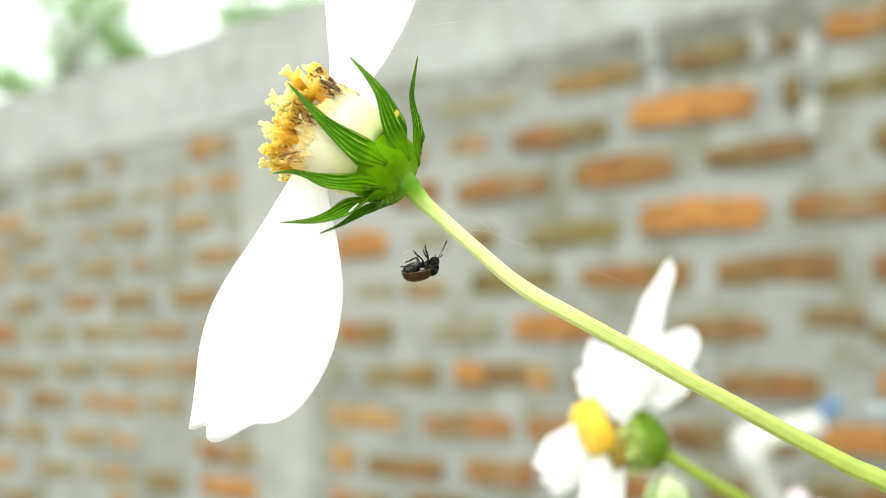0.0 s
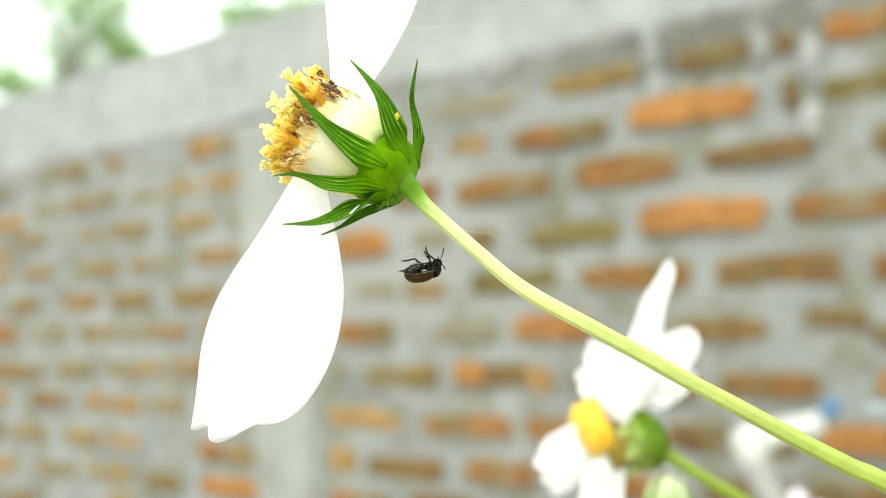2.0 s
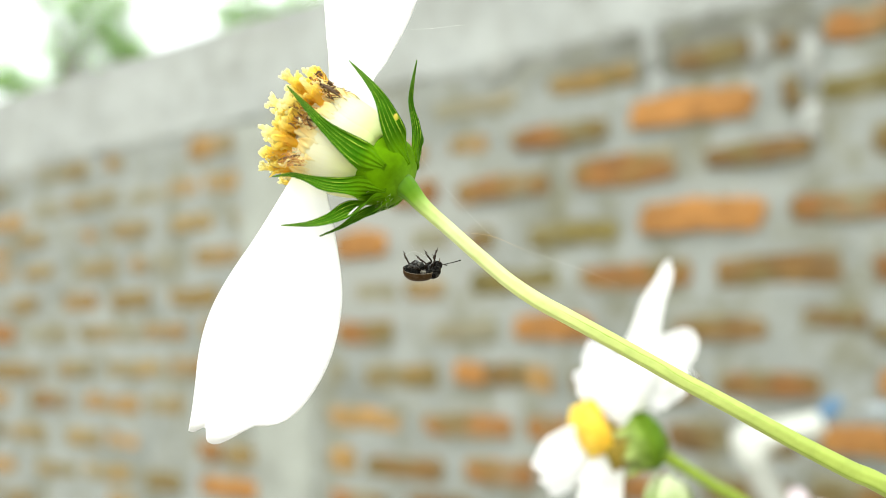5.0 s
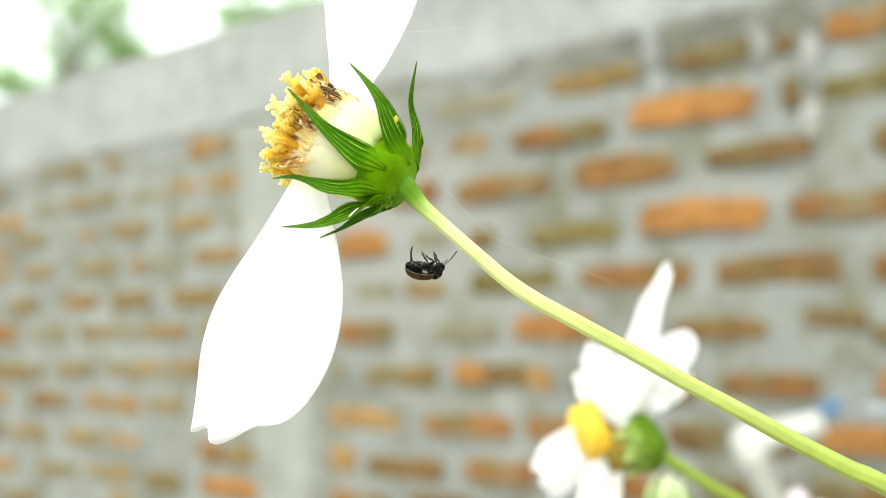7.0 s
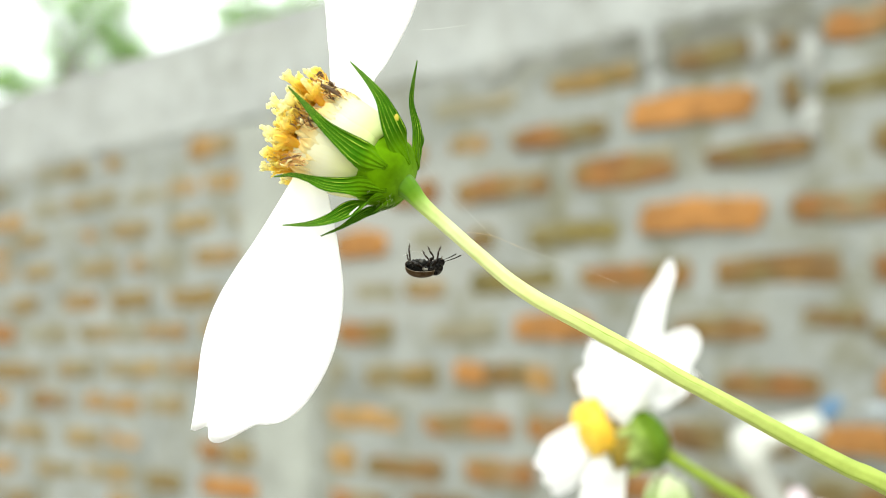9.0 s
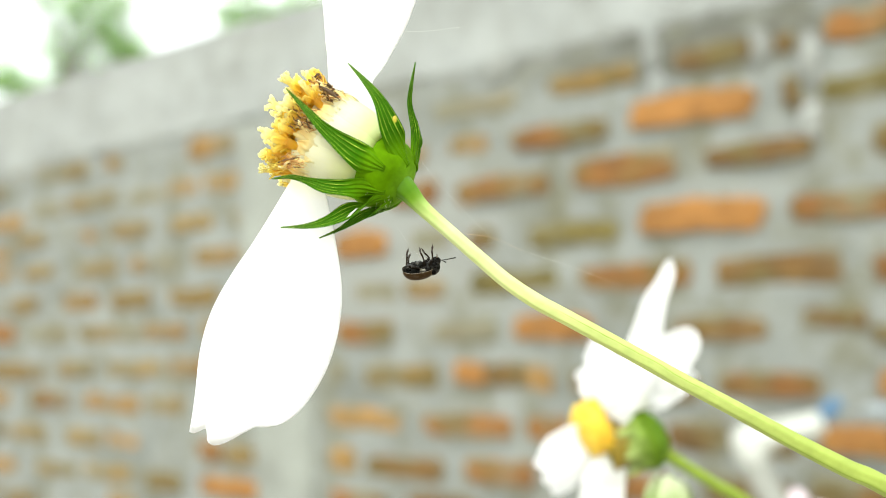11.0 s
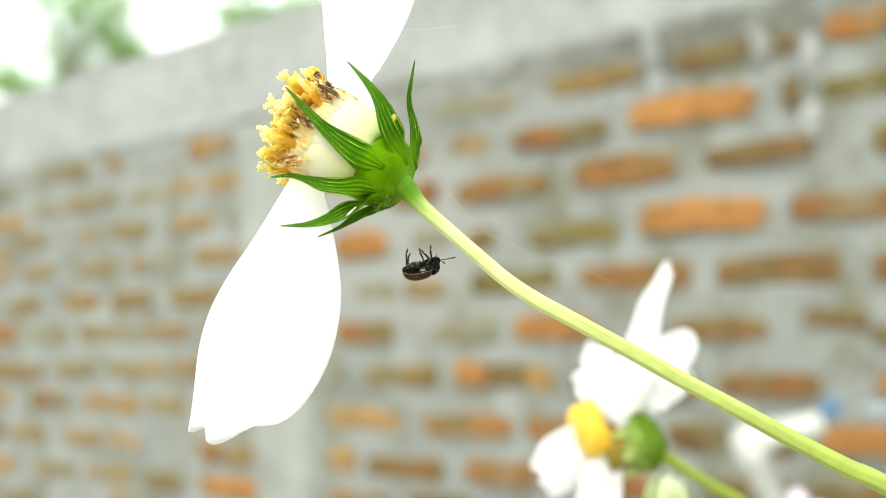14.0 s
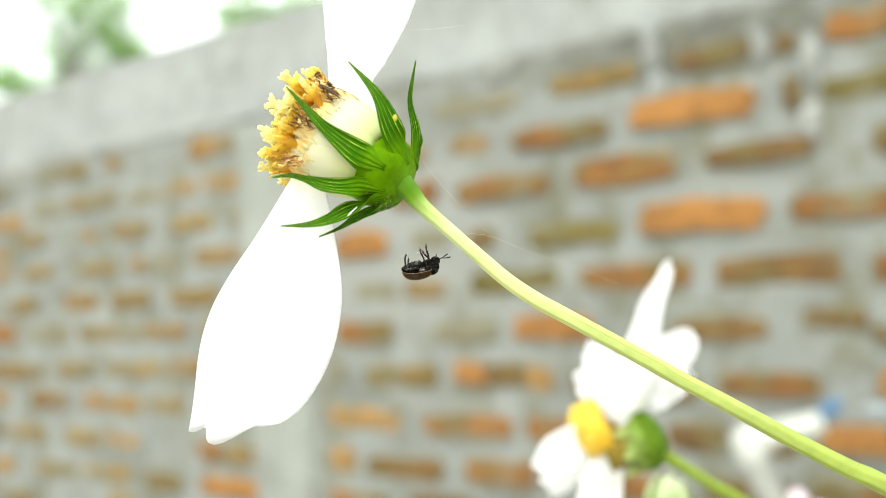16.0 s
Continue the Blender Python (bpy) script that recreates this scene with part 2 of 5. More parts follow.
def shell_mat(name, base, rough, glint=0.5, dull=0.03, grain=5000):
    """Dark horny shell: mostly dull black, with polished spots and ridges that catch the sky."""
    m, n, l, p = nodes(name)
    c = mixed(n, l, ramp(n, l, noise_fac(n, l, grain, 4, 0.6), [(0.35, (0, 0, 0)), (0.65, (1, 1, 1))]), base, [v * 1.5 + 0.001 for v in base])
    l.new(c, p.inputs["Base Color"])
    p.inputs["Roughness"].default_value = rough
    shine = ramp(n, l, noise_fac(n, l, grain * 0.7, 3, 0.6), [(0.48, (dull, dull, dull)), (0.60, (glint, glint, glint))])
    l.new(shine, p.inputs["Specular IOR Level"])
    bumped(n, l, p, noise_fac(n, l, grain * 1.2, 3, 0.5), 0.5, 0.00004)
    return m


ELYTRA = shell_mat("bronze_wing_case", (0.034, 0.018, 0.006), 0.32, 0.22, 0.05, 2000)
RIM = shell_mat("wing_case_rim", (0.09, 0.072, 0.05), 0.25, 1.0, 0.2, 4000)
BLACK = shell_mat("black_shell", (0.003, 0.0025, 0.002), 0.12, 0.32, 0.015, 6500)
BELLY = shell_mat("grey_black_belly", (0.016, 0.016, 0.0145), 0.2, 1.6, 0.10, 5000)
PLATE = shell_mat("grey_brown_plate", (0.085, 0.078, 0.062), 0.2, 1.6, 0.1, 5000)
LEG = shell_mat("dark_leg", (0.007, 0.005, 0.0035), 0.15, 1.0, 0.03, 6000)
SHIN = shell_mat("brown_black_shin", (0.015, 0.010, 0.007), 0.25, 0.6, 0.05, 6000)
FOOT = shell_mat("brown_foot", (0.026, 0.017, 0.011), 0.3, 0.6, 0.06, 6000)


def plain_mat(name, a, b, scale, rough, spec=0.4):
    m, n, l, p = nodes(name)
    l.new(ramp(n, l, noise_fac(n, l, scale, 5, 0.65), [(0.3, a), (0.7, b)]), p.inputs["Base Color"])
    p.inputs["Roughness"].default_value = rough
    p.inputs["Specular IOR Level"].default_value = spec
    bumped(n, l, p, noise_fac(n, l, scale * 8, 4, 0.6), 0.3, 0.002)
    return m


# unseen ground, paled so that its bounce brightens the flower's undersides
SOIL = plain_mat("bounce_soil", (0.30, 0.27, 0.225), (0.42, 0.39, 0.33), 4, 0.95)
BARK = plain_mat("bark", (0.10, 0.085, 0.065), (0.22, 0.19, 0.15), 14, 0.9)
PVC = plain_mat("white_pvc", (0.48, 0.50, 0.47), (0.58, 0.60, 0.56), 9, 0.35)
# greyer and darker than the arm's plastic
PVC_GREY = plain_mat("grey_pvc", (0.30, 0.31, 0.28), (0.38, 0.39, 0.36), 9, 0.45)
BLUE = plain_mat("blue_plastic", (0.06, 0.15, 0.27), (0.09, 0.19, 0.32), 30, 0.4)
PALEBLUE = plain_mat("pale_blue_plastic", (0.27, 0.31, 0.34), (0.34, 0.38, 0.40), 20, 0.4)
m_silk, n_silk, l_silk, p_silk = nodes("silk")
p_silk.inputs["Base Color"].default_value = (0.85, 0.85, 0.83, 1)
p_silk.inputs["Roughness"].default_value = 0.25
SILK = m_silk
m_silk2, _, _, p_silk2 = nodes("amber_silk")
p_silk2.inputs["Base Color"].default_value = (0.62, 0.42, 0.22, 1)
p_silk2.inputs["Roughness"].default_value = 0.3
AMBER = m_silk2


# ---- mesh helpers ----
def thing(name, m, label, category, group=""):
    ob = new(name)
    ob.empty_display_size = 0.005
    ob.matrix_world = m
    return tagged(ob, label, category, group)


def meshed(name, bm, material, smooth=True, scale=1.0):
    if scale != 1.0:
        bmesh.ops.scale(bm, vec=(scale,) * 3, verts=bm.verts)
    me = bpy.data.meshes.new(name)
    bm.to_mesh(me)
    bm.free()
    for mt in material if isinstance(material, (list, tuple)) else [material]:
        me.materials.append(mt)
    if smooth:
        me.polygons.foreach_set("use_smooth", [True] * len(me.polygons))
    return me


def part(name, bm, material, parent, label="", smooth=True, scale=0.001):
    """One mesh object under its thing; bm in millimetres unless a scale is given."""
    ob = new(name, bm if isinstance(bm, bpy.types.Mesh) else meshed(name, bm, material, smooth, scale))
    ob.parent = parent
    return tagged(ob, label)


def curve(pts, s):
    """Catmull-Rom through pts at s in 0..1; pts hold vectors or numbers."""
    n = len(pts) - 1
    x = min(max(s, 0.0), 1.0) * n
    i = min(int(x), n - 1)
    f = x - i
    p1, p2 = pts[i], pts[i + 1]
    p0 = pts[i - 1] if i > 0 else p1 + (p1 - p2)
    p3 = pts[i + 2] if i + 2 <= n else p2 + (p2 - p1)
    return p1 + 0.5 * f * ((p2 - p0) + f * ((2 * p0 - 5 * p1 + 4 * p2 - p3) + f * (3 * (p1 - p2) + p3 - p0)))


def tube(bm, pts, radii, segs=10, steps=24, cap=True, ridge=None):
    """A round stalk along pts; ridge: (count, depth) grooves its section."""
    pts = [Vector(p) for p in pts]
    uv = bm.loops.layers.uv.verify()
    rings, side = [], None
    for k in range(steps + 1):
        s = k / steps
        c = curve(pts, s)
        d = (curve(pts, min(1, s + 0.01)) - curve(pts, max(0, s - 0.01))).normalized()
        if side is None:
            side = d.orthogonal()
        side = (side - d * side.dot(d)).normalized()
        up = d.cross(side)
        r = curve(list(radii), s)
        ring = []
        for j in range(segs):
            a = 2 * math.pi * j / segs
            rr = r * (1 + (ridge[1] * math.cos(ridge[0] * a) if ridge else 0))
            ring.append(bm.verts.new(c + (side * math.cos(a) + up * math.sin(a)) * rr))
        rings.append(ring)
    for k in range(steps):
        for j in range(segs):
            f = bm.faces.new((rings[k][j], rings[k][(j + 1) % segs], rings[k + 1][(j + 1) % segs], rings[k + 1][j]))
            for lp, (a, b) in zip(f.loops, ((j, k), (j + 1, k), (j + 1, k + 1), (j, k + 1))):
                lp[uv].uv = (a / segs, b / steps)
    if cap:
        for ring in (rings[0][::-1], rings[-1]):
            f = bm.faces.new(ring)
            for lp in f.loops:
                lp[uv].uv = (0.5, 0.0 if ring[0] is not rings[-1][0] else 1.0)
    return bm


def blade(bm, pts, widths, side, cup=0.15, thick=0.06, nu=10, nv=24, tooth=None, wave=0.0, seed=0, tip=0.0):
    """A leaf or petal: a cupped sheet with thickness along pts, half as wide as widths on either hand of side."""
    pts = [Vector(p) for p in pts]
    sides = [Vector(q).normalized() for q in (side if isinstance(side, list) else [side, side])]
    cups = cup if isinstance(cup, list) else [cup, cup]
    uv = bm.loops.layers.uv.verify()
    top, low = [], []
    for k in range(nv + 1):
        s = k / nv
        side, cup = curve(sides, s), curve(cups, s)
        rt, rl = [], []
        for j in range(nu + 1):
            u = 2 * j / nu - 1
            ext = tooth(u) * max(0.0, (s - 0.8) / 0.2) ** 2 if tooth else 0.0
            c = curve(pts, s)
            d = (curve(pts, min(1, s + 0.02)) - curve(pts, max(0, s - 0.02))).normalized()
            sd = (side - d * side.dot(d)).normalized()
            nm = sd.cross(d).normalized()
            w = max(curve(list(widths), s) * (math.sqrt(max(0.0, 1 - max(0.0, (s - 1 + tip) / tip) ** 2)) if tip else 1), 0.004)
            p = c + sd * u * w + d * ext + nm * (cup * w * (u * u - 0.4))
            if wave:
                p += nm * wave * w * noise.noise(Vector((u * 1.3, s * 3.5, seed)))
            t = thick * (1 - 0.8 * abs(u) ** 3) * (1 - 0.5 * s) * 0.5
            rt.append(bm.verts.new(p + nm * t))
            rl.append(bm.verts.new(p - nm * t))
        top.append(rt)
        low.append(rl)

    def face(vs, cs):
        f = bm.faces.new(vs)
        for lp, (a, b) in zip(f.loops, cs):
            lp[uv].uv = (a / nu, b / nv)

    for k in range(nv):
        for j in range(nu):
            cs = ((j, k), (j + 1, k), (j + 1, k + 1), (j, k + 1))
            face([top[b][a] for a, b in cs], cs)
            face([low[b][a] for a, b in cs[::-1]], cs[::-1])
        for j in (0, nu):
            cs = ((j, k), (j, k + 1))
            vs = [top[k][j], top[k + 1][j], low[k + 1][j], low[k][j]]
            face(vs if j == 0 else vs[::-1], [(j, k), (j, k + 1), (j, k + 1), (j, k)])
    for k in (0, nv):
        for j in range(nu):
            vs = [top[k][j], low[k][j], low[k][j + 1], top[k][j + 1]]
            face(vs if k == 0 else vs[::-1], [(j, k), (j, k), (j + 1, k), (j + 1, k)])
    return bm


def blob(bm, centre, radii, axis=(0, 0, 1), segs=16, rings=10, rough=0.0, seed=0.0):
    """An uneven ellipsoid, its third radius along axis."""
    uv = bm.loops.layers.uv.verify()
    q = Vector(axis).to_track_quat("Z", "Y").to_matrix()
    rows = []
    for k in range(rings + 1):
        th = math.pi * k / rings
        row = []
        for j in range(segs):
            ph = 2 * math.pi * j / segs
            v = Vector((math.sin(th) * math.cos(ph), math.sin(th) * math.sin(ph), -math.cos(th)))
            g = 1 + rough * noise.noise(v * 2.2 + Vector((seed, 0, 0)))
            v = Vector((v.x * radii[0], v.y * radii[1], v.z * radii[2])) * g
            row.append(v)
        rows.append(row)
    poles = [bm.verts.new(Vector(centre) + q @ rows[0][0]), bm.verts.new(Vector(centre) + q @ rows[-1][0])]
    vs = [[bm.verts.new(Vector(centre) + q @ v) for v in row] for row in rows[1:-1]]

    def face(f, cs):
        for lp, (a, b) in zip(f.loops, cs):
            lp[uv].uv = (a / segs, b / rings)

    for k in range(len(vs) - 1):
        for j in range(segs):
            i = (j + 1) % segs
            face(bm.faces.new((vs[k][j], vs[k][i], vs[k + 1][i], vs[k + 1][j])), ((j, k + 1), (j + 1, k + 1), (j + 1, k + 2), (j, k + 2)))
    for j in range(segs):
        i = (j + 1) % segs
        face(bm.faces.new((poles[0], vs[0][i], vs[0][j])), ((j, 0), (j + 1, 1), (j, 1)))
        face(bm.faces.new((poles[1], vs[-1][j], vs[-1][i])), ((j, rings), (j, rings - 1), (j + 1, rings - 1)))
    return bm


def lathe(bm, base, axis, profile, segs=24, squash=1.0):
    """A turned form about axis from base; profile: pairs of distance and radius."""
    uv = bm.loops.layers.uv.verify()
    q = Vector(axis).to_track_quat("Z", "Y").to_matrix()
    rows = []
    for h, r in profile:
        rows.append([bm.verts.new(Vector(base) + q @ Vector((r * math.cos(2 * math.pi * j / segs), squash * r * math.sin(2 * math.pi * j / segs), h))) for j in range(segs)])
    for k in range(len(rows) - 1):
        for j in range(segs):
            i = (j + 1) % segs
            f = bm.faces.new((rows[k][j], rows[k][i], rows[k + 1][i], rows[k + 1][j]))
            for lp, (a, b) in zip(f.loops, ((j, k), (j + 1, k), (j + 1, k + 1), (j, k + 1))):
                lp[uv].uv = (a / segs, b / (len(rows) - 1))
    bm.faces.new(rows[0][::-1])
    bm.faces.new(rows[-1])
    return bm


# ---- ground ----
bm = bmesh.new()
bmesh.ops.create_grid(bm, x_segments=80, y_segments=80, size=1)
for v in bm.verts:
    r = max(abs(v.co.x), abs(v.co.y))
    v.co *= 4 + 900 * r ** 4
    v.co.z = 0.012 * noise.noise(v.co * 3.0) if r < 0.6 else 0.0
tagged(new("ground", meshed("ground", bm, SOIL)), "bare lumpy soil, unseen, paled to bounce light upwards", "ground", kind="structure")

# ---- the brick wall: it runs back to the left; s along it from a point ahead of the lens, h over the eye ----
ALONG = Vector((-0.87519, 0.48378, 0.0))
AWAY = Vector((0.48378, 0.87519, 0.0))
WALL = Matrix.Translation((0, 1.39, 0.75)) @ Matrix((ALONG, AWAY, (0, 0, 1))).transposed().to_4x4()
S0, S1, FOOT_H, BAND_H, TOP_H = -1.75, 3.3, -0.75, 0.37, 0.612
PIL0, PIL1 = 0.362, 0.545
COURSE = 0.0908


def wall_skin(s0, s1, h0, h1, front, back, lump, cell, seed, sink=0.0):
    """A slab with an uneven trowelled front."""
    b = bmesh.new()
    ns, nh = max(1, int((s1 - s0) / cell)), max(1, int((h1 - h0) / cell))
    g = []
    for i in range(ns + 1):
        col = []
        for j in range(nh + 1):
            s, h = s0 + (s1 - s0) * i / ns, h0 + (h1 - h0) * j / nh
            y = front + lump * noise.fractal(Vector((s * 9, h * 12, seed)), 1.0, 2.0, 4)
            if sink and (j == 0 or (i in (0, ns) and s1 - s0 < 1)):
                y += sink
                s += 0.012 * noise.noise(Vector((h * 14, seed, 0))) if i in (0, ns) else 0
                h += 0.026 * noise.noise(Vector((s * 9, seed, 0))) + 0.014 * noise.noise(Vector((s * 34, seed, 0))) if j == 0 and h0 > 0 else 0
            col.append(b.verts.new((s, y, h)))
        g.append(col)
    for i in range(ns):
        for j in range(nh):
            b.faces.new((g[i][j], g[i + 1][j], g[i + 1][j + 1], g[i][j + 1]))
    rim = [g[i][0] for i in range(ns + 1)] + [g[ns][j] for j in range(1, nh + 1)] + [g[i][nh] for i in range(ns - 1, -1, -1)] + [g[0][j] for j in range(nh - 1, 0, -1)]
    rear = [b.verts.new((v.co.x, back, v.co.z)) for v in rim]
    rim = [b.verts.new(v.co) for v in rim]
    for i in range(len(rim)):
        k = (i + 1) % len(rim)
        b.faces.new((rim[k], rim[i], rear[i], rear[k]))
    b.faces.new(rear)
    return b


wall = tagged(new("wall_north", meshed("wall_north", wall_skin(S0, S1, FOOT_H, BAND_H + 0.01, 0.003, 0.14, 0.006, 0.014, 1.0), MORTAR)),
              "weathered orange-brown brick garden wall with thick grey mortar joints", "wall", kind="structure")
wall.matrix_world = WALL
part("ring_beam", wall_skin(S0, S1, BAND_H, TOP_H, -0.001, 0.15, 0.005, 0.014, 5.0, 0.016), PLASTER, wall, "grey cement-plastered band along the wall top", scale=1.0)
part("concrete_pillar", wall_skin(PIL0, PIL1, FOOT_H, BAND_H - 0.003, -0.016, 0.12, 0.003, 0.014, 9.0, 0.022), CONCRETE, wall, "pale grey concrete pillar set in the brickwork", scale=1.0)

# cement that ran over the bricks: along, height, half width, half height
for k, (a, h, w, z) in enumerate(((-0.668, 0.288, 0.015, 0.031), (-0.661, 0.190, 0.020, 0.023), (-0.432, 0.362, 0.015, 0.040), (-0.438, 0.280, 0.020, 0.027), (-0.601, 0.318, 0.021, 0.023), (-0.146, 0.376, 0.046, 0.021))):
    b = bmesh.new()
    blob(b, (0, 0, 0), (w * 0.8, 0.007, z), (0, 0, 1), 18, 14, 0.9, k * 3.1)
    for p in range(3):
        blob(b, (w * 0.5 * math.sin(k + p * 2.1), 0.0, -z * (0.5 + 0.25 * p)), (w * 0.4, 0.006, z * 0.45), (0, 0, 1), 12, 9, 0.5, k + p)
    ob = part("cement_smear", b, SMEAR if k < 2 else PLASTER if k < 4 else MORTAR, wall, scale=1.0)
    ob.matrix_local = Matrix.Translation((a, 0.0, h))

# ---- trees beyond the wall ----
rng = random.Random(4)


def leaf_cards(b, centre, radius, count, size, r):
    uv = b.loops.layers.uv.verify()
    for _ in range(count):
        v = Vector((r.gauss(0, 1), r.gauss(0, 1), r.gauss(0, 0.8)))
        p = Vector(centre) + v * radius * 0.5
        d = Vector((r.gauss(0, 1), r.gauss(0, 1), r.gauss(-0.4, 0.7))).normalized()
        w = d.orthogonal().normalized()
        w = Matrix.Rotation(r.uniform(0, 6.28), 3, d) @ w
        ln = size * r.uniform(0.6, 1.3)
        n = d.cross(w)
        a = [b.verts.new(p), b.verts.new(p + d * ln * 0.45 + w * ln * 0.2 + n * ln * 0.05), b.verts.new(p + d * ln), b.verts.new(p + d * ln * 0.45 - w * ln * 0.2 + n * ln * 0.05)]
        f = b.faces.new(a)
        for lp, c in zip(f.loops, ((0.5, 0), (1, 0.5), (0.5, 1), (0, 0.5))):
            lp[uv].uv = c


def tree(name, root, clumps, label, leaf_size, seed):
    """A trunk, limbs that reach for each clump, and a loose crown. Clumps: place from the root, radius, leaves."""
    r = random.Random(seed)
    t = thing(name, Matrix.Translation(root), label, "tree", "trees beyond the wall")
    fork = Vector((r.uniform(-0.1, 0.1), r.uniform(-0.1, 0.1), min(c[0][2] for c in clumps) * 0.6))
    b = bmesh.new()
    tube(b, [(0, 0, -0.1), (0.04, 0.02, fork.z * 0.5), fork], [0.12, 0.09, 0.07], 10, 12)
    part("trunk", b, BARK, t, scale=1.0)
    crown = bmesh.new()
    for c, rad, count in clumps:
        c = Vector(c)
        b = bmesh.new()
        mid = fork.lerp(c, 0.5) + Vector((r.uniform(-0.15, 0.15), r.uniform(-0.15, 0.15), 0.12))
        tube(b, [fork, mid, c], [0.016, 0.010, 0.004], 7, 10)
        for _ in range(5):
            e = c + Vector((r.gauss(0, 0.5), r.gauss(0, 0.5), r.gauss(0, 0.4))) * rad
            tube(b, [mid.lerp(c, r.uniform(0.4, 1)), mid.lerp(e, 0.8) + Vector((0, 0, 0.04)), e], [0.006, 0.004, 0.002], 5, 6)
            leaf_cards(crown, e, rad * 0.45, count // 8, leaf_size, r)
        part("limb", b, BARK, t, scale=1.0)
        leaf_cards(crown, c, rad, count // 3, leaf_size, r)
    part("crown", crown, FOLIAGE, t, smooth=False, scale=1.0)
    return t


def crown_at(root, *spots):
    return [(tuple(Vector(p) - Vector(root)), rad, n) for p, rad, n in spots]


ROOT_A = (-3.1, 6.0, 0.0)
tree("garden_tree", ROOT_A, crown_at(ROOT_A, ((-2.81, 6.2, 3.05), 0.19, 260), ((-2.72, 6.2, 2.95), 0.19, 280), ((-2.56, 6.2, 2.90), 0.19, 200), ((-2.83, 6.2, 2.84), 0.18, 180), ((-2.70, 6.2, 2.83), 0.16, 160),
     ((-2.98, 6.2, 2.83), 0.18, 110), ((-3.10, 6.2, 2.79), 0.17, 110), ((-3.22, 6.2, 2.84), 0.17, 110), ((-3.36, 6.2, 2.76), 0.15, 110), ((-3.36, 6.15, 2.92), 0.18, 140), ((-3.32, 6.2, 3.12), 0.20, 150), ((-3.18, 6.2, 3.02), 0.18, 60), ((-3.02, 6.2, 3.05), 0.18, 60), ((-3.22, 6.15, 3.27), 0.24, 240), ((-2.98, 6.18, 3.26), 0.24, 220), ((-2.80, 6.2, 3.34), 0.28, 280), ((-2.62, 6.2, 3.40), 0.28, 220), ((-3.05, 6.18, 3.45), 0.34, 380), ((-3.32, 5.95, 3.42), 0.34, 380)),
     "light green leafy tree seen over the wall top", 0.06, 3)
ROOT_B = (-1.75, 6.6, 0.0)
tree("garden_tree", ROOT_B, crown_at(ROOT_B, ((-1.83, 6.4, 3.20), 0.18, 340), ((-1.62, 6.4, 3.24), 0.20, 420), ((-1.45, 6.45, 3.17), 0.20, 560), ((-1.24, 6.45, 3.20), 0.20, 560), ((-1.07, 6.4, 3.27), 0.22, 480), ((-1.47, 6.2, 3.64), 0.4, 300)),
     "light green leafy tree seen over the wall top", 0.06, 5)
ROOT_C = (-4.4, 6.2, 0.0)
tree("garden_tree", ROOT_C, crown_at(ROOT_C, ((-3.872, 6.245, 2.690), 0.22, 300), ((-3.710, 6.323, 2.752), 0.2, 260), ((-4.071, 6.062, 2.856), 0.4, 300), ((-4.291, 5.838, 3.047), 0.4, 300)),
     "light green leafy tree at the end of the wall", 0.07, 8)

# ---- white plastic pipe by the wall ----
pipe = thing("plastic_pipe", Matrix.Translation((0.409, 0.991, 0.478)), "white plastic water pipe with an elbow and a blue cap", "pipe")
O_PIPE = Vector((0.394, 0.991, 0.479))
A_PIPE = Vector((0.494, 0.980, 0.500)) - O_PIPE
B_PIPE = Vector((0.419, 0.976, 0.382)) - O_PIPE
b = bmesh.new()
tube(b, [A_PIPE * 0.12, A_PIPE * 0.55, A_PIPE], [0.0165] * 3, 18, 6)
part("pipe_arm", b, PVC, pipe, scale=1.0)
b = bmesh.new()
tube(b, [B_PIPE * 0.12, B_PIPE * 0.6, B_PIPE * 1.4, Vector((B_PIPE.x * 2.2, B_PIPE.y * 2, -O_PIPE.z))], [0.019] * 4, 18, 16)
part("pipe_leg", b, PVC_GREY, pipe, "greyer length of the pipe", scale=1.0)
b = bmesh.new()
tube(b, [A_PIPE * 0.42, A_PIPE * 0.10, B_PIPE * 0.02, B_PIPE * 0.28], [0.0195, 0.0215, 0.0215, 0.0205], 18, 16)
part("elbow", b, PVC, pipe, "white elbow joint", scale=1.0)
b = bmesh.new()
tube(b, [A_PIPE * 1.02 + Vector((0, 0, 0.004)), A_PIPE * 1.09 + Vector((0.005, 0, 0.017)), A_PIPE * 1.18 + Vector((0.010, 0, 0.024))], [0.009, 0.0105, 0.009], 14, 6)
part("cap", b, BLUE, pipe, "blue plastic cap", scale=1.0)
b = bmesh.new()
tube(b, [A_PIPE * 1.40 + Vector((0.02, 0, 0.004)), A_PIPE * 1.6 + Vector((0.03, 0.0, 0.0)), A_PIPE * 2.4 + Vector((0.05, 0.0, -0.02))], [0.008, 0.010, 0.010], 14, 8)
part("hose_end", b, PALEBLUE, pipe, "pale bluish hose", scale=1.0)

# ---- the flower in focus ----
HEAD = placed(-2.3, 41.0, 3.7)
AXIS = Vector((-0.86, 0.24, 0.45)).normalized()
flower = thing("white_flower", HEAD, "withering white flower with two long petals on a pale stem", "flower")

